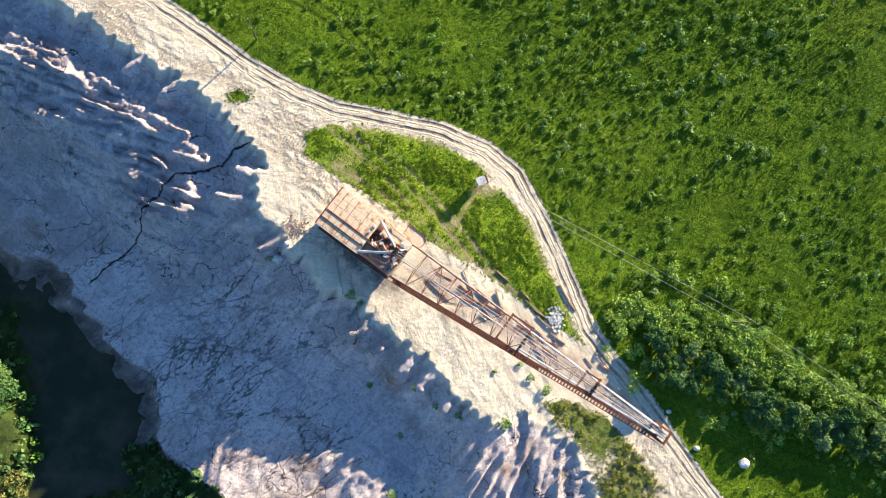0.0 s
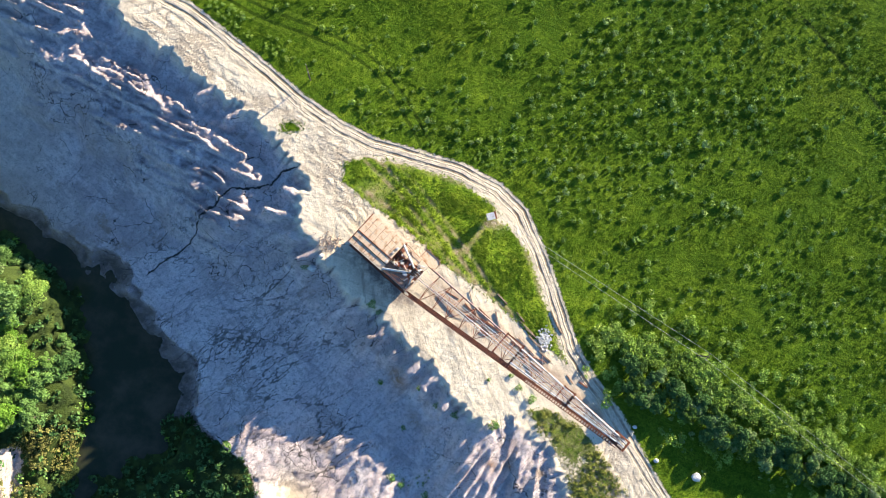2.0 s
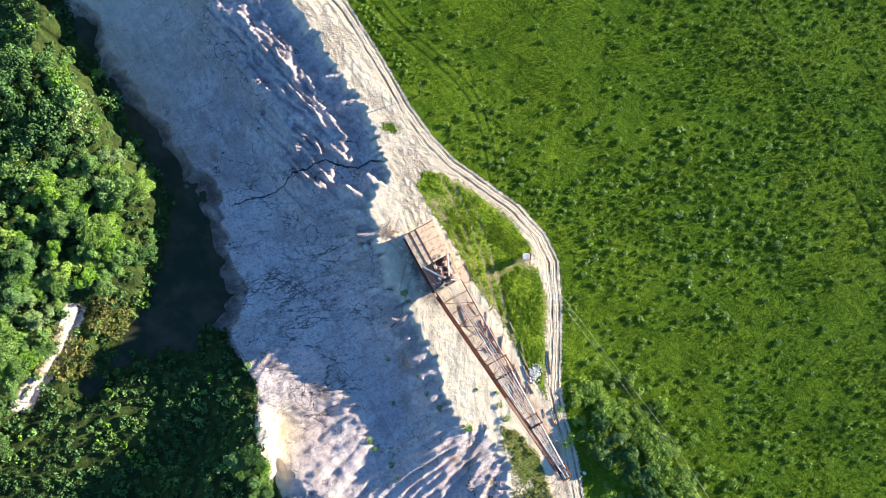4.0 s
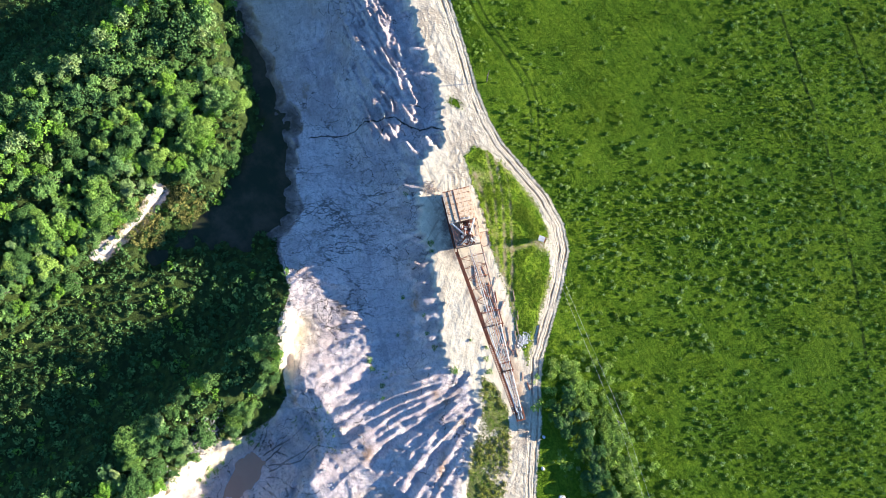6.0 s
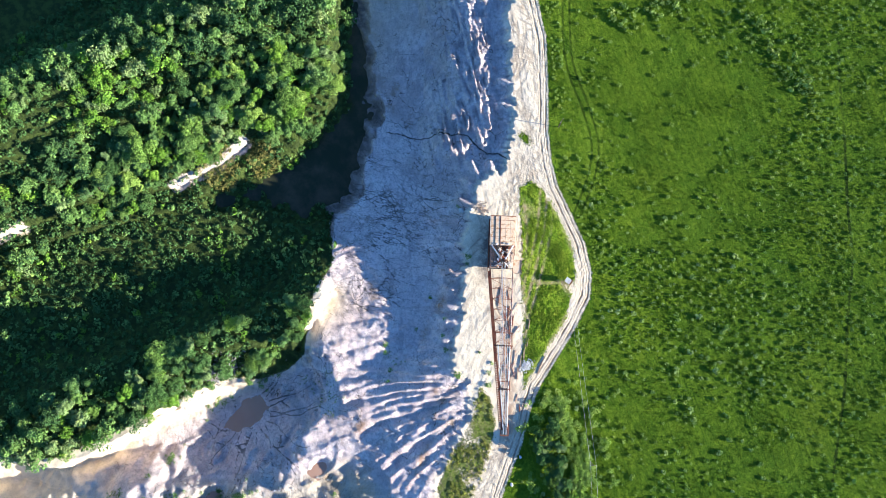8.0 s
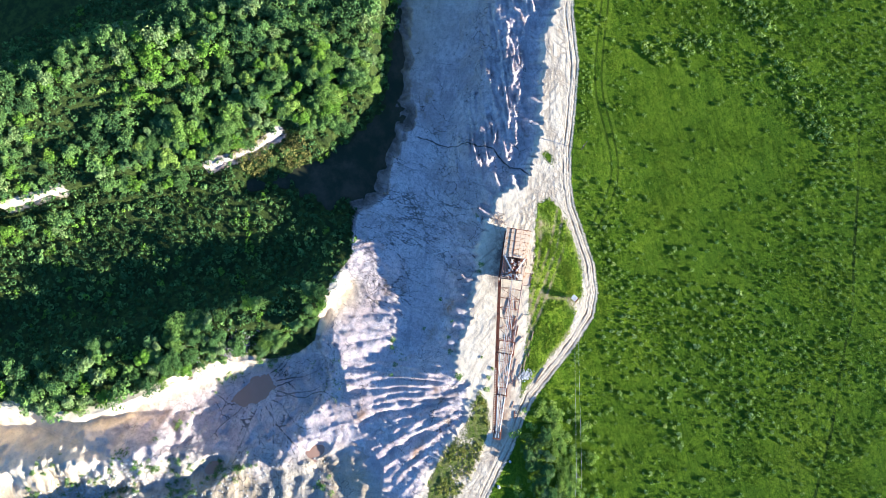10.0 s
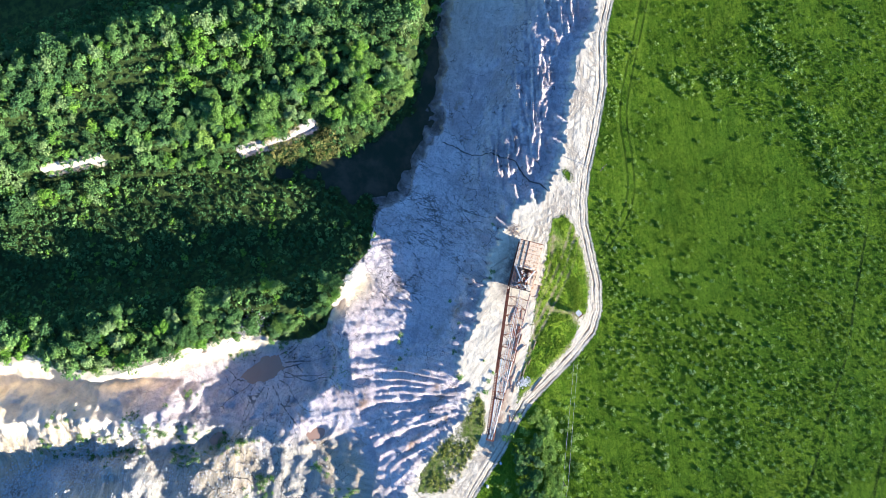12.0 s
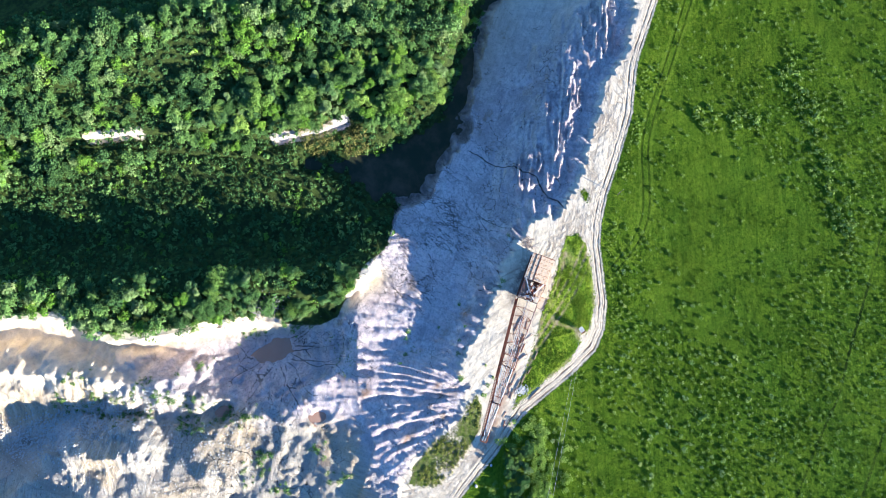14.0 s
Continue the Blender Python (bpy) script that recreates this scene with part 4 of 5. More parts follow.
for i, (x, y, z, a, s) in enumerate(spots[:290]):
    m = Matrix.Translation((x, y, z)) @ Matrix.Rotation(a, 4, "Z")
    if i < len(kinds):
        kinds[i].matrix_basis = m @ Matrix.Diagonal((s, s, s, 1))
    else:
        t = copy_thing(kinds[(4, 12, 0, 3, 8, 11, 6)[int(rng.integers(0, 7))] if x > -74 and y > -40 else int(rng.integers(0, 16))], m)
        t.scale = (s, s, s)
rest = [leaves_on(crown_lobes(2.2 + 0.25 * (i % 4), 4.2 + 0.5 * (i % 3), 300 + i), 380, 0.25, 300 + i) for i in range(8)]
far_spots = spots[290:]
mood = fbm(np.array([p[0] for p in far_spots]), np.array([p[1] for p in far_spots]), 9.0, 69, 3) + rng.normal(0, 0.35, len(far_spots))
for lo, hi, mat, words in ((-9, -0.25, M_DEEP, "dense dark green woodland crowns on the far ridge"), (-0.25, 0.35, M_WOOD, "dense green woodland crowns on the far ridge"),
                           (0.35, 0.6, M_SILVER, "grey-green woodland crowns on the far ridge"), (0.6, 9, M_FRESH, "light fresh green woodland crowns on the far ridge")):
    chosen = [p for p, k in zip(far_spots, mood) if lo <= k < hi]
    if chosen:
        tagged(joined("woodland", rest, chosen, mat), words, "trees", kind="stuff")

# scrub in the shaded valley
def scrubby(x, y, r):
    return inside(x, y, FOREST) & (r.random(x.size) < 0.8) & (height(x, y) > -16.7)


sx, sy = scatter((-135, -170), (-12, 45), 1.6, 0.8, scrubby, 21)
sz = height(sx, sy)
low = [bush_mesh(400 + i, 30, 0.85, 0.9, 0.26) for i in range(8)]
tint = fbm(sx, sy, 7.0, 76, 3) + rng.normal(0, 0.3, len(sx))
for lo, hi, mat, words in ((-9, 0.3, M_DEEP, "low dark green scrub and undergrowth in the valley"), (0.3, 0.85, M_WOOD, "low mid-green scrub on the spoil ridges"),
                           (0.85, 9, M_FRESH, "low bright green shrubs on the spoil ridges")):
    chosen = [(x, y, z, rng.uniform(0, 6.28), rng.uniform(0.5, 1.4)) for x, y, z, k in zip(sx, sy, sz, tint) if lo <= k < hi]
    tagged(joined("scrub", low, chosen, mat), words, "scrub", kind="stuff")


# dry reeds at the head of the pond
def reedy(x, y, r):
    bed = np.minimum(((x + 61) / 6.5) ** 2 + ((y + 31) / 4.5) ** 2, ((x + 66) / 6) ** 2 + ((y + 42) / 6) ** 2)
    return (bed < 1 + 0.5 * fbm(x, y, 3.0, 78, 2)) & (height(x, y) > -17.4)


qx, qy = scatter((-76, -52), (-50, -22), 0.62, 0.3, reedy, 23)
reeds = [bush_mesh(450 + i, 24, 0.42, 1.5, 0.12) for i in range(5)]
tagged(joined("reeds", reeds, [(x, y, max(z, WATER_Z) - 0.1, rng.uniform(0, 6.28), rng.uniform(0.7, 1.3)) for x, y, z in zip(qx, qy, height(qx, qy))], M_REED),
       "pale dry reeds standing at the water's edge", "reeds", kind="stuff")

# young willows of the field, in rough rows
BUSH_BANDS = ([(-39, 100), (-27, 102), (-15, 102), (-1, 101), (14, 101)], [(-34, 72), (-30, 79), (-27, 86)])


def sapling(x, y, r):
    rd, _, rside = along(x, y, ROAD)
    dense = fbm(x, y, 28.0, 61, 3)
    for band in BUSH_BANDS:
        dense = np.maximum(dense, 1.1 * np.exp(-((along(x, y, band)[0] / 4.5) ** 2)))
    dense = dense + 0.8 * vnoise(x / 6, y / 1.5, 67)
    dense = dense - 1.2 * np.exp(-(((x + 8) / 30) ** 2 + ((y - 72) / 17) ** 2))
    return (rside > 0) & (rd > 5) & (r.random(x.size) < np.clip(0.36 + 0.80 * dense, 0.04, 0.92))


ca, sa = math.cos(radians(8)), math.sin(radians(8))
bx, by = scatter((-60, -45), (135, 150), 2.0, 0.6, lambda x, y, r: sapling(x * ca - y * sa, x * sa + y * ca, r), 31)
bx, by = bx * ca - by * sa, bx * sa + by * ca
bz = height(bx, by)
order = np.argsort(np.hypot(bx - 45, by - 22))
single = order[:680:4]
massed = np.setdiff1d(order, single)
bush_kinds = []
for i in range(6):
    v, f = bush_mesh(500 + i, 110, 0.85, 0.8, 0.16)
    bush_kinds.append((v, f, mesh_np("foliage", v, f, M_BUSH)))
for n_, i in enumerate(single):
    ob = tagged(new("shrub", bush_kinds[n_ % 6][2]), "small grey-green willow shrub in the grass field", "shrub", "shrubs of the field")
    ob.location, ob.rotation_euler = (bx[i], by[i], bz[i]), (0, 0, rng.uniform(0, 6.28))
    s = rng.uniform(0.3, 0.75) + 0.6 * rng.random() ** 3
    ob.scale = (s, s, s)
tagged(joined("far_shrubs", [bush_mesh(520 + k, 32, 0.85, 0.85, 0.25) for k in range(6)], [(bx[i], by[i], bz[i], rng.uniform(0, 6.28), rng.uniform(0.30, 0.84) + 1.0 * math.exp(-(min(along(bx[i:i + 1], by[i:i + 1], band)[0][0] for band in BUSH_BANDS) / 3.5) ** 2) * rng.random()) for i in massed], M_BUSH),
       "scattered grey-green shrubs over the far field", "shrubs", kind="stuff")

# single shrubs on the bare ground
pit_me = []
for i in range(4):
    v, f = bush_mesh(560 + i, 230, 0.9, 0.9, 0.11)
    pit_me.append(mesh_np("foliage", v, f, M_LEAF))
PIT_SHRUBS = [(19.7, -18.6, 1.3), (-16.8, 7.2, 1.0), (-3.8, 1.3, 1.0), (-2.6, 0.2, 0.8), (18.5, -10.5, 0.5), (22.5, -9.6, 0.6), (24, -11.6, 0.8), (26.5, -13.5, 1.0),
              (6, -13, 0.7), (9.5, -16, 0.8), (13, -17.5, 0.9), (4, -21, 0.6), (-1, -13, 0.7), (2.5, -30, 1.0), (4.5, -31.5, 0.8), (9, -33, 0.9), (11, -35, 0.7)]
SPOIL_GREEN = [(4, -118), (3, -124), (0.5, -131), (-4, -137), (-8, -142), (2, -107), (8, -104), (11, -103), (13, -101), (6, -99), (-1, -112), (14, -84), (28, -84), (31, -86), (12, -92), (-2, -122)]
for k, (x, y, sc) in enumerate(PIT_SHRUBS):
    ob = tagged(new("shrub", pit_me[k % 4]), "small green shrub growing on bare sand", "shrub", "shrubs on the bare sand")
    ob.location, ob.rotation_euler, ob.scale = (x, y, float(height(x, y)) - 0.05), (0, 0, rng.uniform(0, 6.28)), (sc, sc, sc * 0.8)
SPOIL_GREEN += [(-12.3, -134.6), (-5.8, -129.9), (-6.1, -113.5), (2.9, -103.6), (-5.4, -95.6), (11.4, -91.3), (25.4, -82.8), (28.9, -68.3), (37.3, -81.4), (38, -62), (-11.2, -79.7), (-8.7, -64)]
MOSSY = [(3.6, -30.8), (7.7, -29.7), (0.8, -47), (6.9, -48.7), (2.5, -50.7), (-1.9, -54), (5.3, -53.4), (10, -52)]
green = [(x + rng.normal(0, 1.2), y + rng.normal(0, 2.4), rng.uniform(0.3, 1.2)) for x, y in SPOIL_GREEN for _ in range(11)]
green += [(x + rng.normal(0, 1.3), y + rng.normal(0, 0.9), rng.uniform(0.12, 0.42)) for x, y in MOSSY for _ in range(14)]
tagged(joined("spoil_shrubs", [bush_mesh(580 + i, 90, 0.85, 0.7, 0.13) for i in range(5)], [(x, y, float(height(x, y)) - 0.05, rng.uniform(0, 6.28), sc) for x, y, sc in green], M_LEAF),
       "green shrubs and tufts scattered over the spoil heaps", "shrubs", kind="stuff")

# the thicket beside the track
def thicket(x, y, r):
    td, _, tside = along(x, y, [(50, -6.5), (55, -7.5), (61, -12), (68, -14), (76, -17), (95, -27)])
    return (tside <= 0) & (td > 0.7) & (td < 6.6 + 1.8 * vnoise(x / 5, y / 5, 71))


hx, hy = scatter((38, -45), (100, 5), 2.05, 0.95, thicket, 41)
hz = height(hx, hy)
hedge_kinds = [make_tree(1.7, 2.5 + 0.3 * i, 700 + i, 1700, 0.14, (M_SILVER, M_DEEP, M_THICKET, M_DEEP)[i]) for i in range(4)]
for n_, (x, y, z) in enumerate(zip(hx, hy, hz)):
    m, s = Matrix.Translation((x, y, z)) @ Matrix.Rotation(rng.uniform(0, 6.28), 4, "Z"), rng.uniform(0.75, 1.15)
    t = hedge_kinds[n_] if n_ < 4 else copy_thing(hedge_kinds[n_ % 4], m)
    t.matrix_basis = m @ Matrix.Diagonal((s, s, s, 1))
    tagged(t, "tall bushy tree of a thicket beside the sandy track", "tree", "trees of the thicket")
M_WEED = leaf_material("tall_weeds", (0.250, 0.400, 0.050), (0.430, 0.560, 0.120), (0.36, 0.49, 0.12))


def weedy(x, y, r):
    td, _, tside = along(x, y, [(44, -4), (50, -6.5), (55, -7.5), (61, -12), (68, -14), (76, -17), (95, -27)])
    return ((tside > 0) & (td < 4.5 + 2.0 * vnoise(x / 4, y / 4, 72)) & (r.random(x.size) < 0.95)) | ((td < 11) & (r.random(x.size) < 0.12))


wx, wy = scatter((36, -45), (100, 6), 0.9, 0.45, weedy, 43)
mx, my = scatter((-12, -7), (33, 30), 0.58, 0.35, lambda x, y, r: inside(x, y, MEADOW) & (plant_cover(x, y)[0] > 0.5) & (worn_ground(x, y) < 0.22) & (fbm(x, y, 3.0, 73, 3) > -0.12), 44)
ex, ey = scatter((-80, -8), (60, 92), 1.1, 0.5, lambda x, y, r: (along(x, y, ROAD)[2] > 0) & (np.abs(along(x, y, ROAD)[0] - 4.5) < 1.6) & (fbm(x, y, 6.0, 74, 3) > 0.0), 45)
meadow_from = len(wx)
wx, wy = np.concatenate([wx, ex]), np.concatenate([wy, ey])
wz = height(wx, wy)
weeds = [bush_mesh(800 + i, 130, 0.75, 0.8, 0.105) for i in range(5)]
tagged(joined("weeds", weeds, [(x, y, z, rng.uniform(0, 6.28), rng.uniform(0.6, 1.7) if k < meadow_from else rng.uniform(0.25, 0.7)) for k, (x, y, z) in enumerate(zip(wx, wy, wz))], M_WEED),
       "bright green tall weeds along the thicket", "weeds", kind="stuff")
herbs = [bush_mesh(840 + i, 46, 0.7, 0.34, 0.13) for i in range(6)]
tagged(joined("meadow_herbs", herbs, [(x, y, z - 0.03, rng.uniform(0, 6.28), rng.uniform(0.3, 0.85)) for x, y, z in zip(mx, my, height(mx, my))], M_HERB),
       "lush light green herbs of the small meadow", "herbs", kind="stuff")
ox, oy = scatter((24, -44), (50, -13), 0.95, 0.45, lambda x, y, r: inside(x, y, SOUTH_GRASS) & (fbm(x, y, 4.0, 79, 3) > -0.15), 46)
olive = [bush_mesh(830 + i, 60, 0.7, 0.32, 0.11) for i in range(4)]
tagged(joined("dry_scrub", olive, [(x, y, z, rng.uniform(0, 6.28), rng.uniform(0.4, 1.1)) for x, y, z in zip(ox, oy, height(ox, oy))], M_OLIVE),
       "olive and yellowing scrub under the end of the boom", "scrub", kind="stuff")


# grass of the field and the meadow
def grass(count, seed):
    r = np.random.default_rng(seed)
    x, y = r.uniform(-75, 118, count), r.uniform(-48, 142, count)
    c, _, _ = plant_cover(x, y)
    wheels = np.minimum(np.abs(along(x, y, TRAIL_EDGE)[0] - 0.9), along(x, y, TRAIL_FAR)[0])
    keep = (r.random(count) < c - 0.15 - worn_ground(x, y)) & inside(x, y, PLATEAU) & (wheels > 0.3)
    x, y = x[keep], y[keep]
    z = height(x, y)
    k = len(x)
    tall = (0.10 + 0.20 * r.random(k) ** 2) * (1 + 0.5 * vnoise(x / 6, y / 6, 81))
    vs = []
    for b in range(3):
        a = r.uniform(0, 6.28, k)
        w, lean = 0.05 + 0.07 * r.random(k), 0.08 + 0.16 * r.random(k)
        dx, dy = np.cos(a), np.sin(a)
        p0 = np.stack([x - dy * w, y + dx * w, z], -1)
        p1 = np.stack([x + dy * w, y - dx * w, z], -1)
        p2 = np.stack([x + dx * lean, y + dy * lean, z + tall], -1)
        vs.append(np.stack([p0, p1, p2], 1))
    v = np.stack(vs, 1).reshape(-1, 3)
    return v, np.arange(len(v)).reshape(-1, 3)


gv, gf = grass(300000, 91)
tagged(new("grass", mesh_np("grass", gv, gf, M_GRASS)), "bright green meadow grass in tufts", "grass", kind="stuff")

# ---------------------------------------------------------------- the dragline
HEAD = -36.9
dragline = tagged(new("dragline_excavator"), "old rusty walking dragline excavator with a long lattice boom on sand", "excavator")
dragline.matrix_basis = pose(0, 9, 0, 0, 0, HEAD)


def house():
    bm = bmesh.new()
    add_box(bm, (-8.5, -2.9, 1.6), (4.6, 3.3, 2.1), bevel=0.05)
    part("deck", bm, M_DARK, dragline, "dark steel revolving deck")
    bm = bmesh.new()
    bmesh.ops.create_cone(bm, cap_ends=True, segments=32, radius1=3.6, radius2=3.6, depth=1.6, matrix=Matrix.Translation((0, 0.2, 0.8)))
    part("base_drum", bm, M_DARK, dragline, "round steel base drum")
    for y in (-2.5, 3.0):
        bm = bmesh.new()
        add_box(bm, (-4.5, y - 0.6, 0.05), (4.2, y + 0.6, 0.9), bevel=0.15)
        part("walking_shoe", bm, M_RUST, dragline, "rusty steel walking shoe")
    bm = bmesh.new()
    add_box(bm, (-8.4, -2.8, 2.1), (-1.2, 3.2, 6.5), bevel=0.05)
    hall = part("machinery_hall", bm, M_WALL, dragline, "grey sheet-metal machinery hall")
    # roof in long sheets, a little pitched, each one its own plate
    cols = [(-8.6 + 1.0714 * k, -8.6 + 1.0714 * (k + 1)) for k in range(7)]
    strips = [(-2.95, -1.75, 6.55, 6.60), (-1.75, -0.55, 6.60, 6.64), (-0.4, 0.83, 6.66, 6.65), (0.83, 2.06, 6.65, 6.61), (2.06, 3.3, 6.61, 6.56)]
    for x0, x1 in cols:
        for y0, y1, z0, z1 in strips:
            bm = bmesh.new()
            g = 0.03
            vs = [bm.verts.new(p) for p in ((x0 + g, y0 + g, z0), (x1 - g, y0 + g, z0), (x1 - g, y1 - g, z1), (x0 + g, y1 - g, z1))]
            face = bm.faces.new(vs)
            up = bmesh.ops.extrude_face_region(bm, geom=[face])
            for v in [e for e in up["geom"] if isinstance(e, bmesh.types.BMVert)]:
                v.co.z += 0.07
            bmesh.ops.recalc_face_normals(bm, faces=bm.faces[:])
            part("roof_sheet", bm, M_ROOF, hall)
    bm = bmesh.new()
    add_box(bm, (-8.7, -0.55, 6.5), (-1.0, -0.4, 6.80), bevel=0.02)
    part("roof_rib", bm, M_RUST, hall, "dark rusty step along the roof")
    bm = bmesh.new()
    add_box(bm, (-8.75, -3.05, 6.42), (-8.55, 3.4, 6.7))
    part("roof_gutter", bm, M_RUST, hall)
    bm = bmesh.new()
    add_box(bm, (-8.75, -3.12, 6.38), (-1.0, -2.94, 6.60), bevel=0.02)
    part("roof_gutter", bm, M_CREAM, hall, "pale eaves gutter")
    for x in (-7.4, -5.6, -3.8, -2.2):
        bm = bmesh.new()
        add_box(bm, (x - 0.45, -2.86, 3.6), (x + 0.45, -2.80, 4.8), bevel=0.01)
        part("window", bm, M_DARK, hall, "dark side window")
    for x in (-7.53, -5.39, -3.24):
        bm = bmesh.new()
        add_box(bm, (x - 0.03, -2.95, 6.60), (x + 0.03, 3.3, 6.76))
        part("roof_batten", bm, M_RUST, hall, "thin rusty batten over a roof seam")
    bm = bmesh.new()
    add_box(bm, (-8.6, -1.82, 6.60), (-1.1, -1.70, 6.78))
    part("roof_batten", bm, M_DARK, hall)
    for x, y in ((-1.6, 0.5), (-1.5, 1.6), (-1.4, -1.3)):
        bm = bmesh.new()
        add_box(bm, (x - 0.22, y - 0.22, 6.6), (x + 0.22, y + 0.22, 7.0), bevel=0.05)
        part("roof_vent", bm, M_STEEL, hall)
    # lower front hall and its torn roof
    bm = bmesh.new()
    add_box(bm, (-1.2, -2.8, 2.1), (4.5, 1.0, 4.7), bevel=0.05)
    front = part("front_hall", bm, M_WALL, dragline, "low sheet-metal front hall")
    for i, (x0, x1, y0, y1, z, mat) in enumerate([(-1.1, 0.9, -2.9, -0.2, 4.8, M_BROWN), (0.9, 2.8, -2.9, -1.0, 4.85, M_BROWN), (2.8, 4.6, -2.9, -0.9, 4.8, M_BROWN),
                                                  (-0.9, 1.0, 1.6, 3.3, 5.6, M_ROOF), (1.0, 2.9, 1.6, 3.3, 5.6, M_ROOF), (0.9, 2.3, -0.9, 0.3, 5.0, M_ROOF)]):
        bm = bmesh.new()
        add_box(bm, (x0 + 0.02, y0, z - 0.08), (x1 - 0.02, y1, z), bevel=0.02)
        part("roof_sheet", bm, mat, front)
    bm = bmesh.new()
    add_box(bm, (-0.9, 1.7, 2.1), (2.9, 3.2, 5.5), bevel=0.04)
    part("side_hall", bm, M_WALL, dragline)
    # driver's cab
    bm = bmesh.new()
    add_box(bm, (2.6, 3.2, 2.4), (5.4, 4.9, 5.0), bevel=0.12)
    cab = part("cab", bm, M_CREAM, dragline, "pale sheet-metal driver's cab")
    bm = bmesh.new()
    outline = [(2.4, 3.0), (5.1, 3.0), (5.8, 3.5), (5.8, 4.6), (5.1, 5.1), (2.4, 5.1)]
    low, high = [bm.verts.new((x, y, 5.0)) for x, y in outline], [bm.verts.new((x, y, 5.16)) for x, y in outline]
    bm.faces.new(low[::-1])
    bm.faces.new(high)
    for i in range(6):
        bm.faces.new((low[i], low[(i + 1) % 6], high[(i + 1) % 6], high[i]))
    part("cab_roof", bm, M_ROOF, cab)
    bm = bmesh.new()
    for i in range(6):
        a, b = Vector((*outline[i], 5.2)), Vector((*outline[(i + 1) % 6], 5.2))
        add_beam(bm, a, b, 0.09, 0.12)
    part("roof_rim", bm, M_RUST, cab, "rusty rim round the cab roof")
    bm = bmesh.new()
    add_box(bm, (3.0, 1.75, 2.1), (4.5, 3.0, 5.35), bevel=0.05)
    annex = part("passage", bm, M_CREAM, dragline, "cream sheet-metal passage to the cab")
    bm = bmesh.new()
    add_box(bm, (2.95, 1.7, 5.35), (3.7, 3.05, 5.45), bevel=0.02)
    part("roof_sheet", bm, M_CREAM, annex)
    bm = bmesh.new()
    add_box(bm, (-8.5, 3.3, 6.1), (-1.1, 3.62, 6.2), bevel=0.02)
    part("roof_walkway", bm, M_CREAM, hall, "pale walkway along the roof edge")
    bm = bmesh.new()
    add_box(bm, (5.40, 3.4, 3.4), (5.44, 4.7, 4.6))
    part("window", bm, M_DARK, cab)
    # catwalk along the side
    bm = bmesh.new()
    add_box(bm, (-8.4, -3.35, 2.0), (4.5, -2.95, 2.08))
    for i in range(12):
        add_tube(bm, (-8.3 + i * 1.16, -3.32, 2.05), (-8.3 + i * 1.16, -3.32, 3.0), 0.025, sides=5)
    add_tube(bm, (-8.4, -3.32, 3.0), (4.5, -3.32, 3.0), 0.03, sides=5)
    part("catwalk", bm, M_RUST, dragline)


def winches():
    for x, y in ((0.2, 0.3), (1.5, 0.7)):
        bm = bmesh.new()
        bmesh.ops.create_cone(bm, cap_ends=True, segments=20, radius1=0.55, radius2=0.55, depth=1.5,
                              matrix=Matrix.Translation((x, y, 5.2)) @ Matrix.Rotation(radians(90), 4, "X"))
        for s in (-0.8, 0.8):
            bmesh.ops.create_cone(bm, cap_ends=True, segments=20, radius1=0.8, radius2=0.8, depth=0.1,
                                  matrix=Matrix.Translation((x, y + s, 5.2)) @ Matrix.Rotation(radians(90), 4, "X"))
        part("winch_drum", bm, M_RUST, dragline, "rusty steel winch drum")
    for x, y, z in ((-0.8, 1.2, 5.3), (2.4, 0.6, 5.0), (3.2, 1.4, 4.8), (3.6, -0.3, 5.0), (-0.6, 2.0, 6.0)):
        bm = bmesh.new()
        add_box(bm, (x - 0.35, y - 0.3, z - 0.5), (x + 0.35, y + 0.3, z + 0.25), bevel=0.05)
        part("gear_box", bm, M_STEEL if x > 3 else M_RUST, dragline)


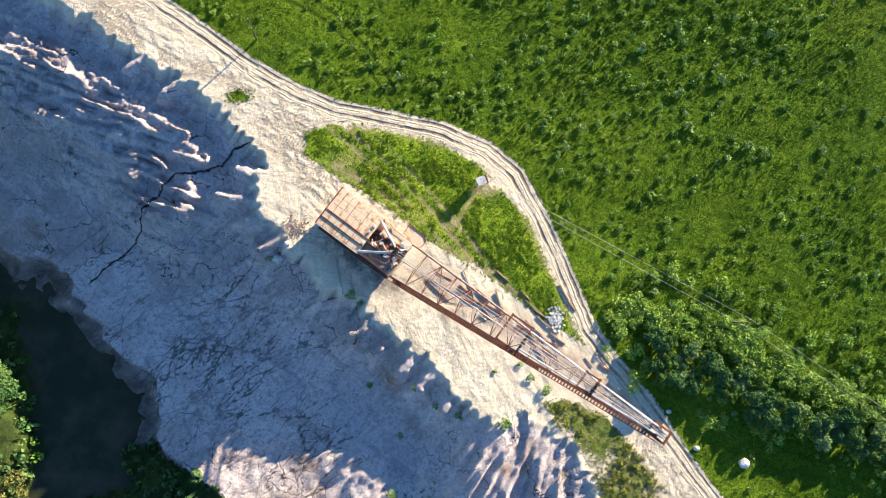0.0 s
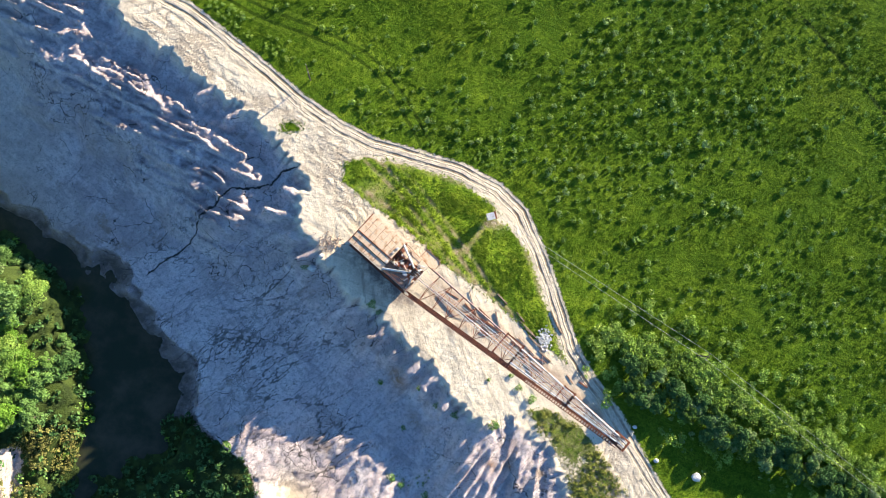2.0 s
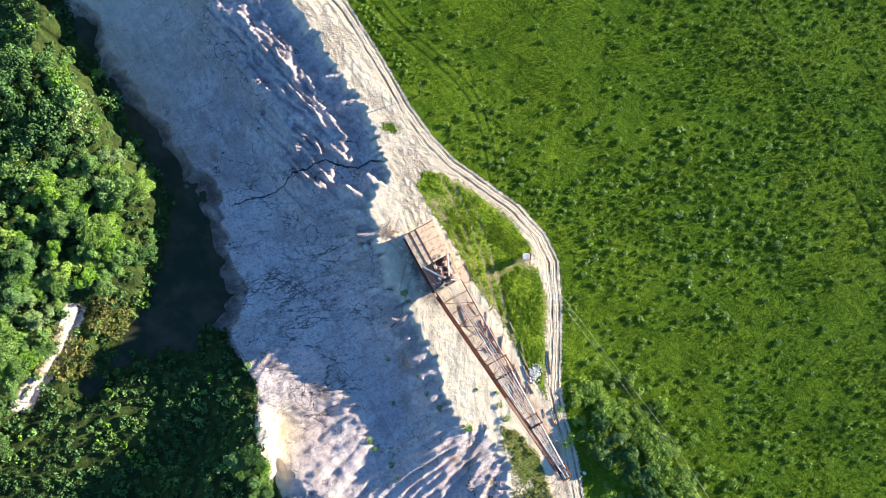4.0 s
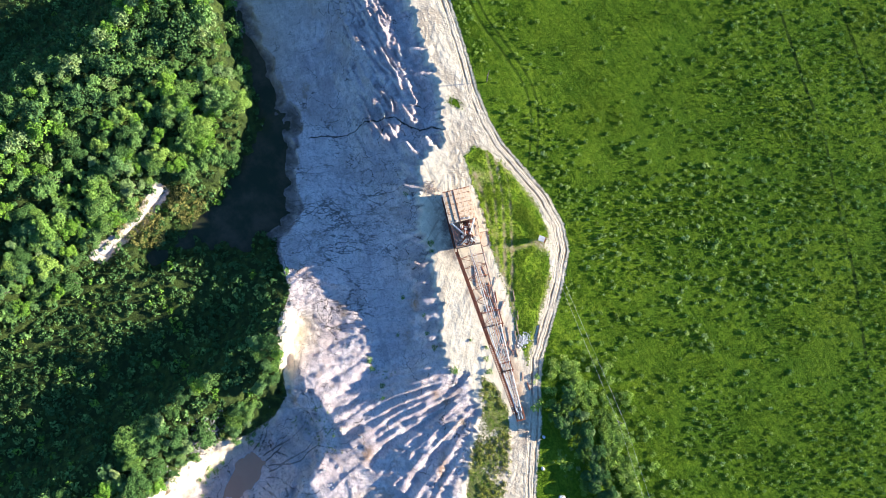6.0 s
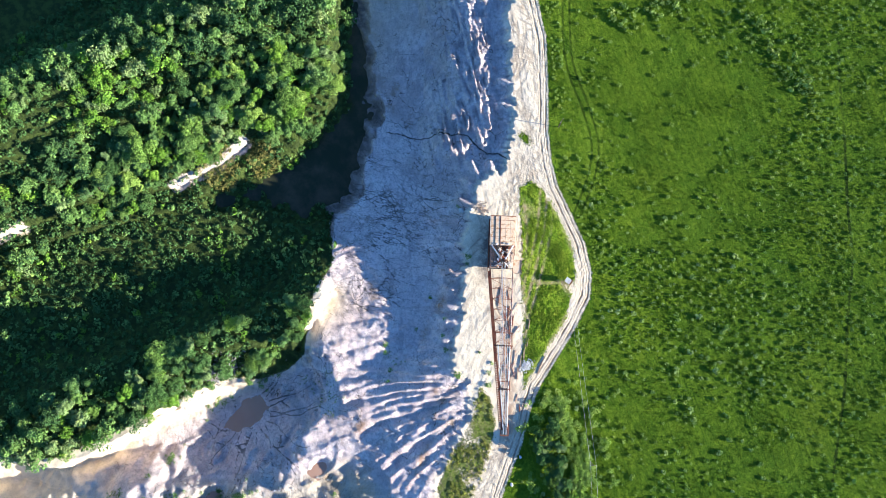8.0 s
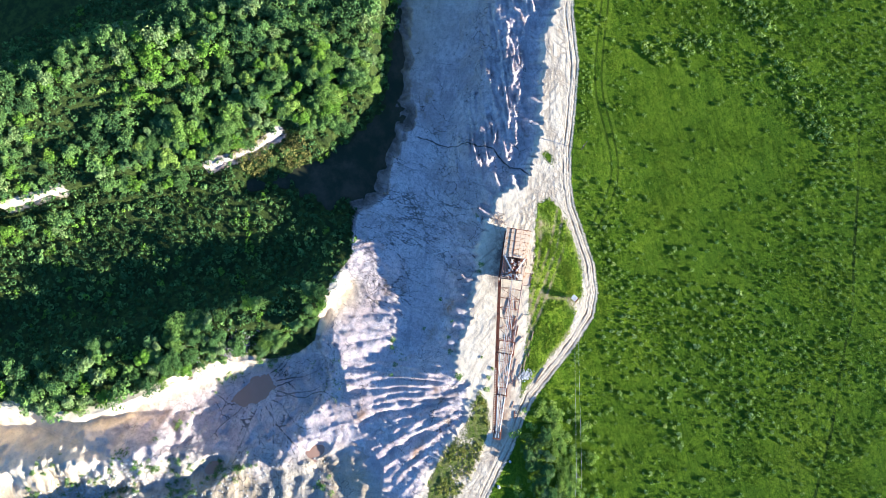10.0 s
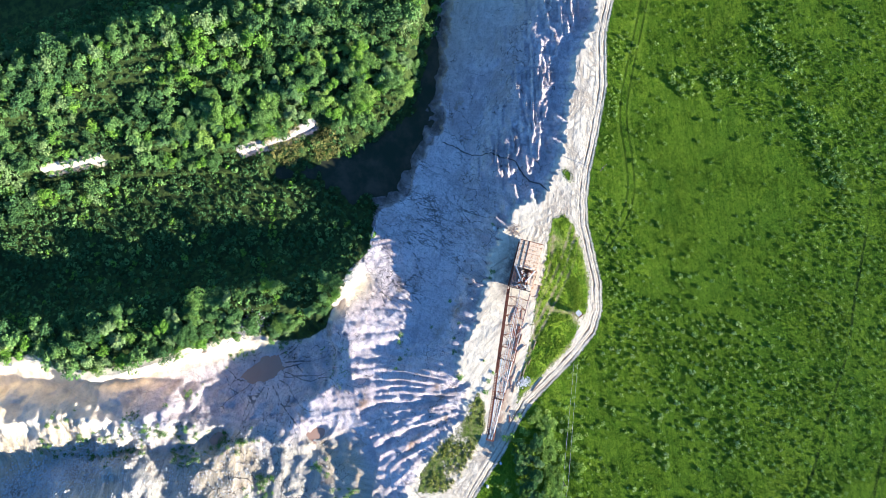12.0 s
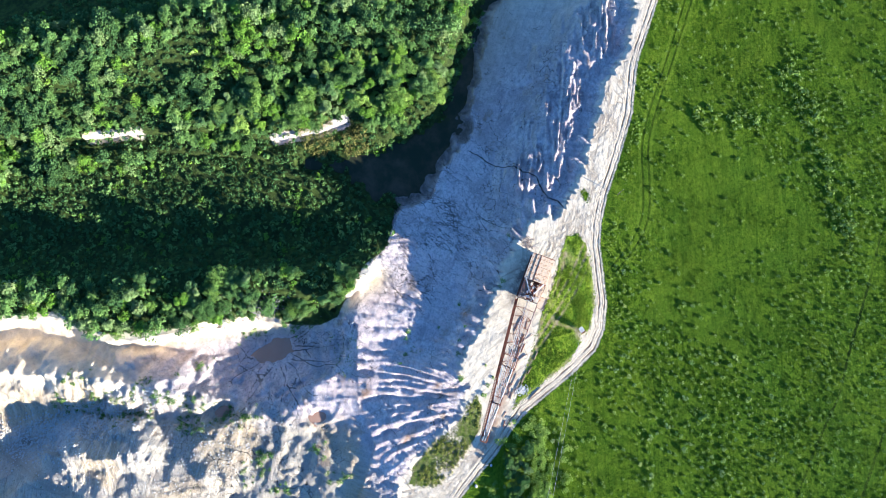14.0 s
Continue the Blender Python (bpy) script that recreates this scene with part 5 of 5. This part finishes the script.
def clutter():
    """Pipes, plates and gear that fill the open front of the machine."""
    r = random.Random(12)
    bm = bmesh.new()
    add_box(bm, (-1.2, -0.9, 2.1), (4.5, 1.75, 4.86), bevel=0.03)
    part("inner_deck", bm, M_RUST, dragline, "rusty inner gear deck")
    for i in range(64):
        x, y = r.uniform(-0.9, 4.4), r.uniform(-1.0, 1.7)
        z, w, d = r.uniform(4.9, 5.6), r.uniform(0.08, 0.28), r.uniform(0.08, 0.26)
        bm = bmesh.new()
        add_box(bm, (x - w, y - d, z - 0.6), (x + w, y + d, z + r.uniform(0.0, 0.5)), pose(0, 0, 0, 0, 0, 0), 0.03)
        part("gear_case", bm, r.choice((M_RUST, M_DARK, M_ROOF, M_CREAM, M_STEEL, M_ROOF)), dragline)
    for i in range(34):
        a = Vector((r.uniform(-1, 4.6), r.uniform(-2.6, 3.0), r.uniform(4.9, 5.8)))
        b = a + Vector((r.uniform(-1.6, 1.6), r.uniform(-1.2, 1.2), r.uniform(-0.2, 0.5)))
        bm = bmesh.new()
        add_tube(bm, a, b, r.uniform(0.04, 0.09), sides=6)
        part("pipe", bm, r.choice((M_RUST, M_STEEL, M_DARK)), dragline)
    for y in (-2.7, 3.1):
        bm = bmesh.new()
        for i in range(6):
            add_tube(bm, (-1.0 + i * 1.05, y, 4.8), (-1.0 + i * 1.05, y, 5.8), 0.025, sides=5)
        add_tube(bm, (-1.0, y, 5.8), (4.3, y, 5.8), 0.03, sides=5)
        part("guard_rail", bm, M_RUST, dragline)
    bm = bmesh.new()
    for i in range(9):
        add_beam(bm, (4.6 + 0.02 * i, -2.9 + 0.45 * i, 2.2), (4.9, -2.9 + 0.45 * i, 4.6), 0.1, 0.1)
    part("front_frame", bm, M_STEEL, dragline, "pale front frame of the deck")


APEX = Vector((3.2, 0.2, 11.0))
ROOT_L, ROOT_R, TIP = Vector((4.6, -2.7, 2.6)), Vector((4.6, 3.3, 2.6)), Vector((42.0, 0.75, 26.0))


def mast():
    for y in (-2.8, 3.0):
        bm = bmesh.new()
        add_tube(bm, (-1.4, y, 6.2), APEX + Vector((0, 0.3 * (1 if y > 0 else -1), 0)), 0.20, 0.16, 10)
        part("mast_leg", bm, M_STEEL, dragline, "pale tubular mast leg")
        bm = bmesh.new()
        add_tube(bm, (4.4, y * 0.8, 2.6), APEX, 0.14, 0.12, 8)
        part("mast_leg", bm, M_STEEL, dragline, "pale tubular mast leg")
    bm = bmesh.new()
    add_box(bm, APEX - Vector((0.35, 0.7, 0.3)), APEX + Vector((0.35, 0.7, 0.3)), bevel=0.08)
    part("mast_head", bm, M_RUST, dragline)
    for y in (-0.45, 0.0, 0.45):
        bm = bmesh.new()
        bmesh.ops.create_cone(bm, cap_ends=True, segments=18, radius1=0.5, radius2=0.5, depth=0.12,
                              matrix=Matrix.Translation(APEX + Vector((0.2, y, 0.25))) @ Matrix.Rotation(radians(90), 4, "X"))
        part("sheave", bm, M_DARK, dragline)


def boom():
    body = new("boom")
    body.parent = dragline
    tagged(body, "long rusty lattice boom with tubular chords")
    tl, tr = TIP + Vector((0, -0.55, 0)), TIP + Vector((0, 0.55, 0))
    bm = bmesh.new()
    add_beam(bm, ROOT_L, tl, 0.34, 0.34)
    part("chord", bm, M_RUST, body)
    bm = bmesh.new()
    add_tube(bm, ROOT_R, tr, 0.17, 0.14, 8)
    part("chord", bm, M_TUBE, body, "faded tubular chord")
    # upper chord stands over the lower pair through the middle of the boom
    top = lambda f: ROOT_L.lerp(tl, f).lerp(ROOT_R.lerp(tr, f), 0.5) + Vector((-0.9, 0, 1.7)) * math.sin(math.pi * min(max(f, 0), 1)) ** 0.6
    stations = [i / 14 for i in range(15)]
    for i in range(14):
        bm = bmesh.new()
        add_tube(bm, top(stations[i]), top(stations[i + 1]), 0.11, sides=6)
        part("upper_chord", bm, M_TUBE, body)
    for i in range(1, 14):
        f = stations[i]
        l, r, t = ROOT_L.lerp(tl, f), ROOT_R.lerp(tr, f), top(f)
        bm = bmesh.new()
        add_tube(bm, l, r, 0.06, sides=5)
        part("cross_tie", bm, M_RUST, body)
        f2 = stations[i + 1] if i < 13 else 1
        for a, b in ((l, t), (r, t)):
            bm = bmesh.new()
            add_tube(bm, a, b, 0.06, sides=5)
            part("brace", bm, M_RUST, body)
        bm = bmesh.new()
        add_tube(bm, l if i % 2 else r, ROOT_R.lerp(tr, f2) if i % 2 else ROOT_L.lerp(tl, f2), 0.06, sides=5)
        part("brace", bm, M_RUST, body)
    # stair of small treads along one chord
    ladder = new("stair")
    ladder.parent = body
    tread = bmesh.new()
    add_box(tread, (-0.11, -0.24, -0.02), (0.11, 0.24, 0.02))
    tread_me = bpy.data.meshes.new("tread")
    tread.to_mesh(tread_me)
    tread.free()
    tread_me.materials.append(M_RUST)
    bm = bmesh.new()
    add_beam(bm, ROOT_L.lerp(tl, 0.02) + Vector((0, -0.36, 0.06)), ROOT_L.lerp(tl, 0.62) + Vector((0, -0.36, 0.06)), 0.46, 0.03)
    part("floor_plate", bm, M_RUST, ladder)
    for i in range(95):
        f = 0.03 + 0.95 * i / 94
        ob = part_me("tread", tread_me, ladder)
        ob.location = ROOT_L.lerp(tl, f) + Vector((0, -0.36, 0.18))
    bm = bmesh.new()
    add_tube(bm, ROOT_L + Vector((0, -0.62, 0.9)), tl + Vector((0, -0.62, 0.9)), 0.035, sides=5)
    add_tube(bm, ROOT_L + Vector((0, -0.62, 0.1)), tl + Vector((0, -0.62, 0.1)), 0.05, sides=5)
    part("handrail", bm, M_RUST, body)
    # two portal frames that carry the ropes
    for f, hgt, wide in ((0.535, 3.0, 1.9), (0.79, 2.2, 1.1)):
        mid = ROOT_L.lerp(tl, f).lerp(ROOT_R.lerp(tr, f), 0.5)
        fr = new("rope_frame")
        fr.parent = body
        for s in (-1, 1):
            bm = bmesh.new()
            add_beam(bm, mid + Vector((0, s * wide, 0)), mid + Vector((-0.8, s * wide, hgt)), 0.22, 0.22)
            part("post", bm, M_RUST, fr)
        bm = bmesh.new()
        add_beam(bm, mid + Vector((-0.8, -wide - 0.2, hgt)), mid + Vector((-0.8, wide + 0.2, hgt)), 0.30, 0.26)
        part("crossbeam", bm, M_RUST, fr)
        long = 1.5 if f < 0.6 else 0.8
        bm = bmesh.new()
        add_beam(bm, mid + Vector((-0.8 - 2 * long, -wide - 0.2, hgt - 1.3)), mid + Vector((-0.8 - 2 * long, wide + 0.2, hgt - 1.3)), 0.26, 0.24)
        part("crossbeam", bm, M_RUST, fr)
        for s in (-wide, wide):
            bm = bmesh.new()
            add_beam(bm, mid + Vector((-0.8, s, hgt)), mid + Vector((-0.8 - 2 * long, s, hgt - 1.3)), 0.20, 0.22)
            part("side_rail", bm, M_RUST, fr)
        for s in (-0.5, 0.5):
            bm = bmesh.new()
            bmesh.ops.create_cone(bm, cap_ends=True, segments=14, radius1=0.35, radius2=0.35, depth=0.12,
                                  matrix=Matrix.Translation(mid + Vector((-0.8, s, hgt + 0.3))) @ Matrix.Rotation(radians(90), 4, "X"))
            part("sheave", bm, M_DARK, fr)
    # head of the boom: an open box with sheaves
    hd = new("boom_head")
    hd.parent = body
    m = Matrix.Translation(TIP)
    for a, b in (((-1.3, -0.8, 0), (1.2, -0.8, 0)), ((-1.3, 0.8, 0), (1.2, 0.8, 0)), ((1.2, -0.9, 0), (1.2, 0.9, 0)), ((-1.3, -0.9, 0), (-1.3, 0.9, 0))):
        bm = bmesh.new()
        add_beam(bm, m @ Vector(a), m @ Vector(b), 0.22, 0.35)
        part("side_beam", bm, M_RUST, hd)
    for s in (-0.3, 0.3):
        bm = bmesh.new()
        bmesh.ops.create_cone(bm, cap_ends=True, segments=20, radius1=0.75, radius2=0.75, depth=0.16, matrix=m @ Matrix.Translation((0.2, s, 0.2)) @ Matrix.Rotation(radians(90), 4, "X"))
        part("sheave", bm, M_STEEL, hd)
    # pale stay tubes over the outer half
    gate = ROOT_L.lerp(tl, 0.535).lerp(ROOT_R.lerp(tr, 0.535), 0.5) + Vector((-0.8, 0, 3.0))
    for y in (-0.9, 0.9):
        bm = bmesh.new()
        add_tube(bm, gate + Vector((0, y * 1.5, 0.2)), TIP + Vector((-0.6, y * 0.5, 0.5)), 0.13, 0.11, 8)
        part("stay_tube", bm, M_STEEL, body, "pale worn stay tube")
    # ropes
    for y in (-0.5, -0.2, 0.2, 0.5):
        for f in (0.535, 0.79):
            hgt = 3.0 if f < 0.6 else 2.2
            at = ROOT_L.lerp(tl, f).lerp(ROOT_R.lerp(tr, f), 0.5) + Vector((-0.8, y * 1.6, hgt + 0.4))
            bm = bmesh.new()
            add_tube(bm, APEX + Vector((0, y, 0.4)), at, 0.03, sides=5)
            part("rope", bm, M_WIRE, body)
            bm = bmesh.new()
            add_tube(bm, at, TIP + Vector((0, y * 0.6, 0.7)), 0.028, sides=5)
            part("rope", bm, M_WIRE, body)


house()
winches()
clutter()
mast()
boom()


# ---------------------------------------------------------------- small things on the plateau
def kiosk():
    root = tagged(new("transformer_kiosk"), "small rusty transformer kiosk on legs in the meadow", "transformer")
    root.matrix_basis = pose(16.2, 18.9, float(height(16.2, 18.9)), 0, 0, 20)
    bm = bmesh.new()
    add_box(bm, (-0.6, -0.5, 0.7), (0.6, 0.5, 2.1), bevel=0.04)
    part("cabinet", bm, M_STEEL, root)
    bm = bmesh.new()
    add_box(bm, (-0.75, -0.65, 2.1), (0.75, 0.65, 2.22), bevel=0.03)
    part("roof", bm, M_STEEL, root)
    for x in (-0.5, 0.5):
        for y in (-0.4, 0.4):
            bm = bmesh.new()
            add_box(bm, (x - 0.05, y - 0.05, -0.1), (x + 0.05, y + 0.05, 0.72))
            part("leg", bm, M_RUST, root)
    for y in (-0.5, 0.0, 0.5):
        bm = bmesh.new()
        add_tube(bm, (0.9, y, 2.2), (0.9, y, 2.55), 0.06, sides=8)
        part("insulator", bm, M_RUST, root)
    bm = bmesh.new()
    add_box(bm, (0.6, -0.7, 2.1), (1.05, 0.7, 2.2))
    part("bracket", bm, M_RUST, root)


def utility_pole(x, y, tall, turn):
    root = tagged(new("utility_pole"), "grey wooden utility pole with a crossarm in the grass", "pole")
    root.matrix_basis = pose(x, y, float(height(x, y)), 0, 0, turn)
    bm = bmesh.new()
    add_tube(bm, (0, 0, -0.3), (0, 0, tall), 0.13, 0.09, 10)
    part("shaft", bm, M_BARK, root)
    bm = bmesh.new()
    add_box(bm, (-0.06, -0.8, tall - 0.6), (0.06, 0.8, tall - 0.48))
    part("crossarm", bm, M_BARK, root)
    for s in (-0.7, 0, 0.7):
        bm = bmesh.new()
        add_tube(bm, (0, s, tall - 0.48), (0, s, tall - 0.25), 0.05, sides=8)
        part("insulator", bm, M_STEEL, root)


kiosk()
utility_pole(-18.6, 41.1, 7.0, 20)
utility_pole(57, -3.2, 5.6, -35)
utility_pole(118, -43, 6.5, -35)


def wire(a, b, sag, name="overhead_wire"):
    bm = bmesh.new()
    last = a
    for i in range(1, 17):
        f = i / 16
        p = a.lerp(b, f) - Vector((0, 0, sag * 4 * f * (1 - f)))
        add_tube(bm, last, p, 0.018, sides=4)
        last = p
    me = bpy.data.meshes.new(name)
    bm.to_mesh(me)
    bm.free()
    me.materials.append(M_WIRE)
    tagged(new(name, me), "thin aluminium overhead wire above the field", "wire", "overhead wires")


for k in (-0.7, 0.7):
    off = Vector((0.57 * k, 0.82 * k, 0))
    wire(Vector((17.0, 18.9, 2.6)) + off * 0.6, Vector((57, -3.2, 5.4)) + off, 0.3)
    wire(Vector((57, -3.2, 5.4)) + off, Vector((118, -43, 6.3)) + off, 0.7)


def timber(x, y, turn, length):
    root = tagged(new("timber", None), "weathered brown timber lying on the sand", "timber", "timbers")
    bm = bmesh.new()
    add_box(bm, (-length / 2, -0.13, 0), (length / 2, 0.13, 0.2), bevel=0.03)
    root.matrix_basis = pose(x, y, float(height(x, y)), 0, 0, turn)
    part("beam", bm, M_PLANK, root)


for x, y, turn, length in ((24.6, -0.6, -40, 3.2), (25.6, -1.6, -35, 2.6), (26.4, -3.2, -42, 3.4), (23.4, 1.2, -46, 2.2), (29.6, 1.6, -62, 2.8), (30.2, 0.4, -58, 2.2),
                           (30.9, -0.6, -52, 1.8), (28.4, -5.6, -38, 3.0), (19.8, 4.2, -42, 2.6)):
    timber(x, y, turn, length)


def scrap(x, y, turn, length, kind):
    bm = bmesh.new()
    if kind:
        add_tube(bm, (-length / 2, 0, 0.07), (length / 2, 0, 0.07), 0.07, sides=7)
    else:
        add_box(bm, (-length / 2, -0.12, 0), (length / 2, 0.12, 0.03))
        add_box(bm, (-length / 2, -0.015, 0.03), (length / 2, 0.015, 0.16))
        add_box(bm, (-length / 2, -0.10, 0.16), (length / 2, 0.10, 0.19))
    me = bpy.data.meshes.new("scrap_steel")
    bm.to_mesh(me)
    bm.free()
    me.materials.append(M_RUST if length < 4 else M_TUBE)
    ob = tagged(new("steel_pipe" if kind else "steel_girder", me), "rusty steel pipe lying on the sand" if kind else "rusty steel girder lying on the sand", "scrap steel", "scrap steel under the boom")
    ob.matrix_basis = pose(x, y, float(height(x, y)) + 0.03, 0, 0, turn)


pile = random.Random(31)
for i in range(26):
    f = pile.uniform(0.05, 0.8)
    scrap(8 + 33 * f + pile.uniform(-1.5, 2.6), 4.5 - 22.5 * f + pile.uniform(-1.2, 2.6), -37 + pile.gauss(0, 30), pile.uniform(1.2, 5.0), i % 2)


def stones(name, cx, cy, rx, ry, count, seed, label, mat, small=0.10, large=0.30, top=-1.0):
    """A bed of broken stone as one mesh."""
    r = np.random.default_rng(seed)
    cube = np.array([(-1, -1, -1), (1, -1, -1), (1, 1, -1), (-1, 1, -1), (-1, -1, 1), (1, -1, 1), (1, 1, 1), (-1, 1, 1)], float)
    quad = np.array([(0, 3, 2, 1), (4, 5, 6, 7), (0, 1, 5, 4), (1, 2, 6, 5), (2, 3, 7, 6), (3, 0, 4, 7)])
    x, y = cx + rx * r.normal(size=count), cy + ry * r.normal(size=count)
    z = height(x, y)
    keep = z < top
    x, y, z = x[keep], y[keep], z[keep]
    count = len(x)
    vs = []
    for i in range(count):
        size = r.uniform(small, large)
        v = cube * r.uniform(0.6, 1.0, (8, 3)) * size
        m = np.array(Euler(r.uniform(0, 6.28, 3)).to_matrix())
        vs.append(v @ m.T + (x[i], y[i], z[i] + size * 0.4))
    f = (quad[None] + 8 * np.arange(count)[:, None, None]).reshape(-1, 4)
    tagged(new(name, mesh_np(name, np.concatenate(vs), f, mat)), label, "stones", kind="stuff")


M_STONE = paint_material("grey_stone", (0.26, 0.25, 0.25), (0.16, 0.15, 0.15), 0.5, 0.9)
stones("stone_heap", -17.5, -73, 1.6, 3.2, 420, 5, "heap of dark grey broken stone on the cliff edge", M_STONE)
stones("spoil_stones", 14, -104, 13, 22, 2600, 12, "pale broken stone strewn over the spoil heaps", M_ROCK, 0.05, 0.2)
stones("stone_bed", 1.5, -143, 3.4, 13, 2600, 6, "bed of grey broken stone between spoil ridges", M_ROCK)
stones("rubble", 28.2, -2.4, 0.55, 0.9, 260, 9, "pale rubble tipped at the edge of the meadow", M_ROCK, 0.05, 0.22, 9.0)
stones("clods", -11.9, 11.6, 1.2, 0.8, 190, 10, "brown clods of clay dumped behind the machine", M_CLOD, 0.03, 0.13, 9.0)
stones("slope_stones", -42, 22, 8, 9, 1500, 8, "small pale stones strewn over the slope", M_ROCK, 0.03, 0.11)


def boulder(x, y, size, seed, dz=0.0):
    bm = bmesh.new()
    bmesh.ops.create_icosphere(bm, subdivisions=2, radius=size)
    for v in bm.verts:
        k = 1 + 0.28 * noise.noise(v.co * (1.6 / size) + Vector((seed, 0, 0)))
        v.co = Vector((v.co.x * k, v.co.y * k * 0.85, v.co.z * k * 0.7))
    me = bpy.data.meshes.new("boulder")
    bm.to_mesh(me)
    bm.free()
    me.materials.append(M_ROCK)
    ob = tagged(new("boulder", me), "pale grey-white boulder lying on the ground", "boulder", "boulders")
    ob.location = (x, y, float(height(x, y)) + size * 0.35 + dz)


for i, (x, y, s) in enumerate([(58.3, -25.5, 0.95), (50.5, -23, 0.5), (46.1, -17.2, 0.42), (-15.2, 7.0, 0.8), (-13.6, 9.2, 0.5)]):
    boulder(x, y, s, i * 3.7)
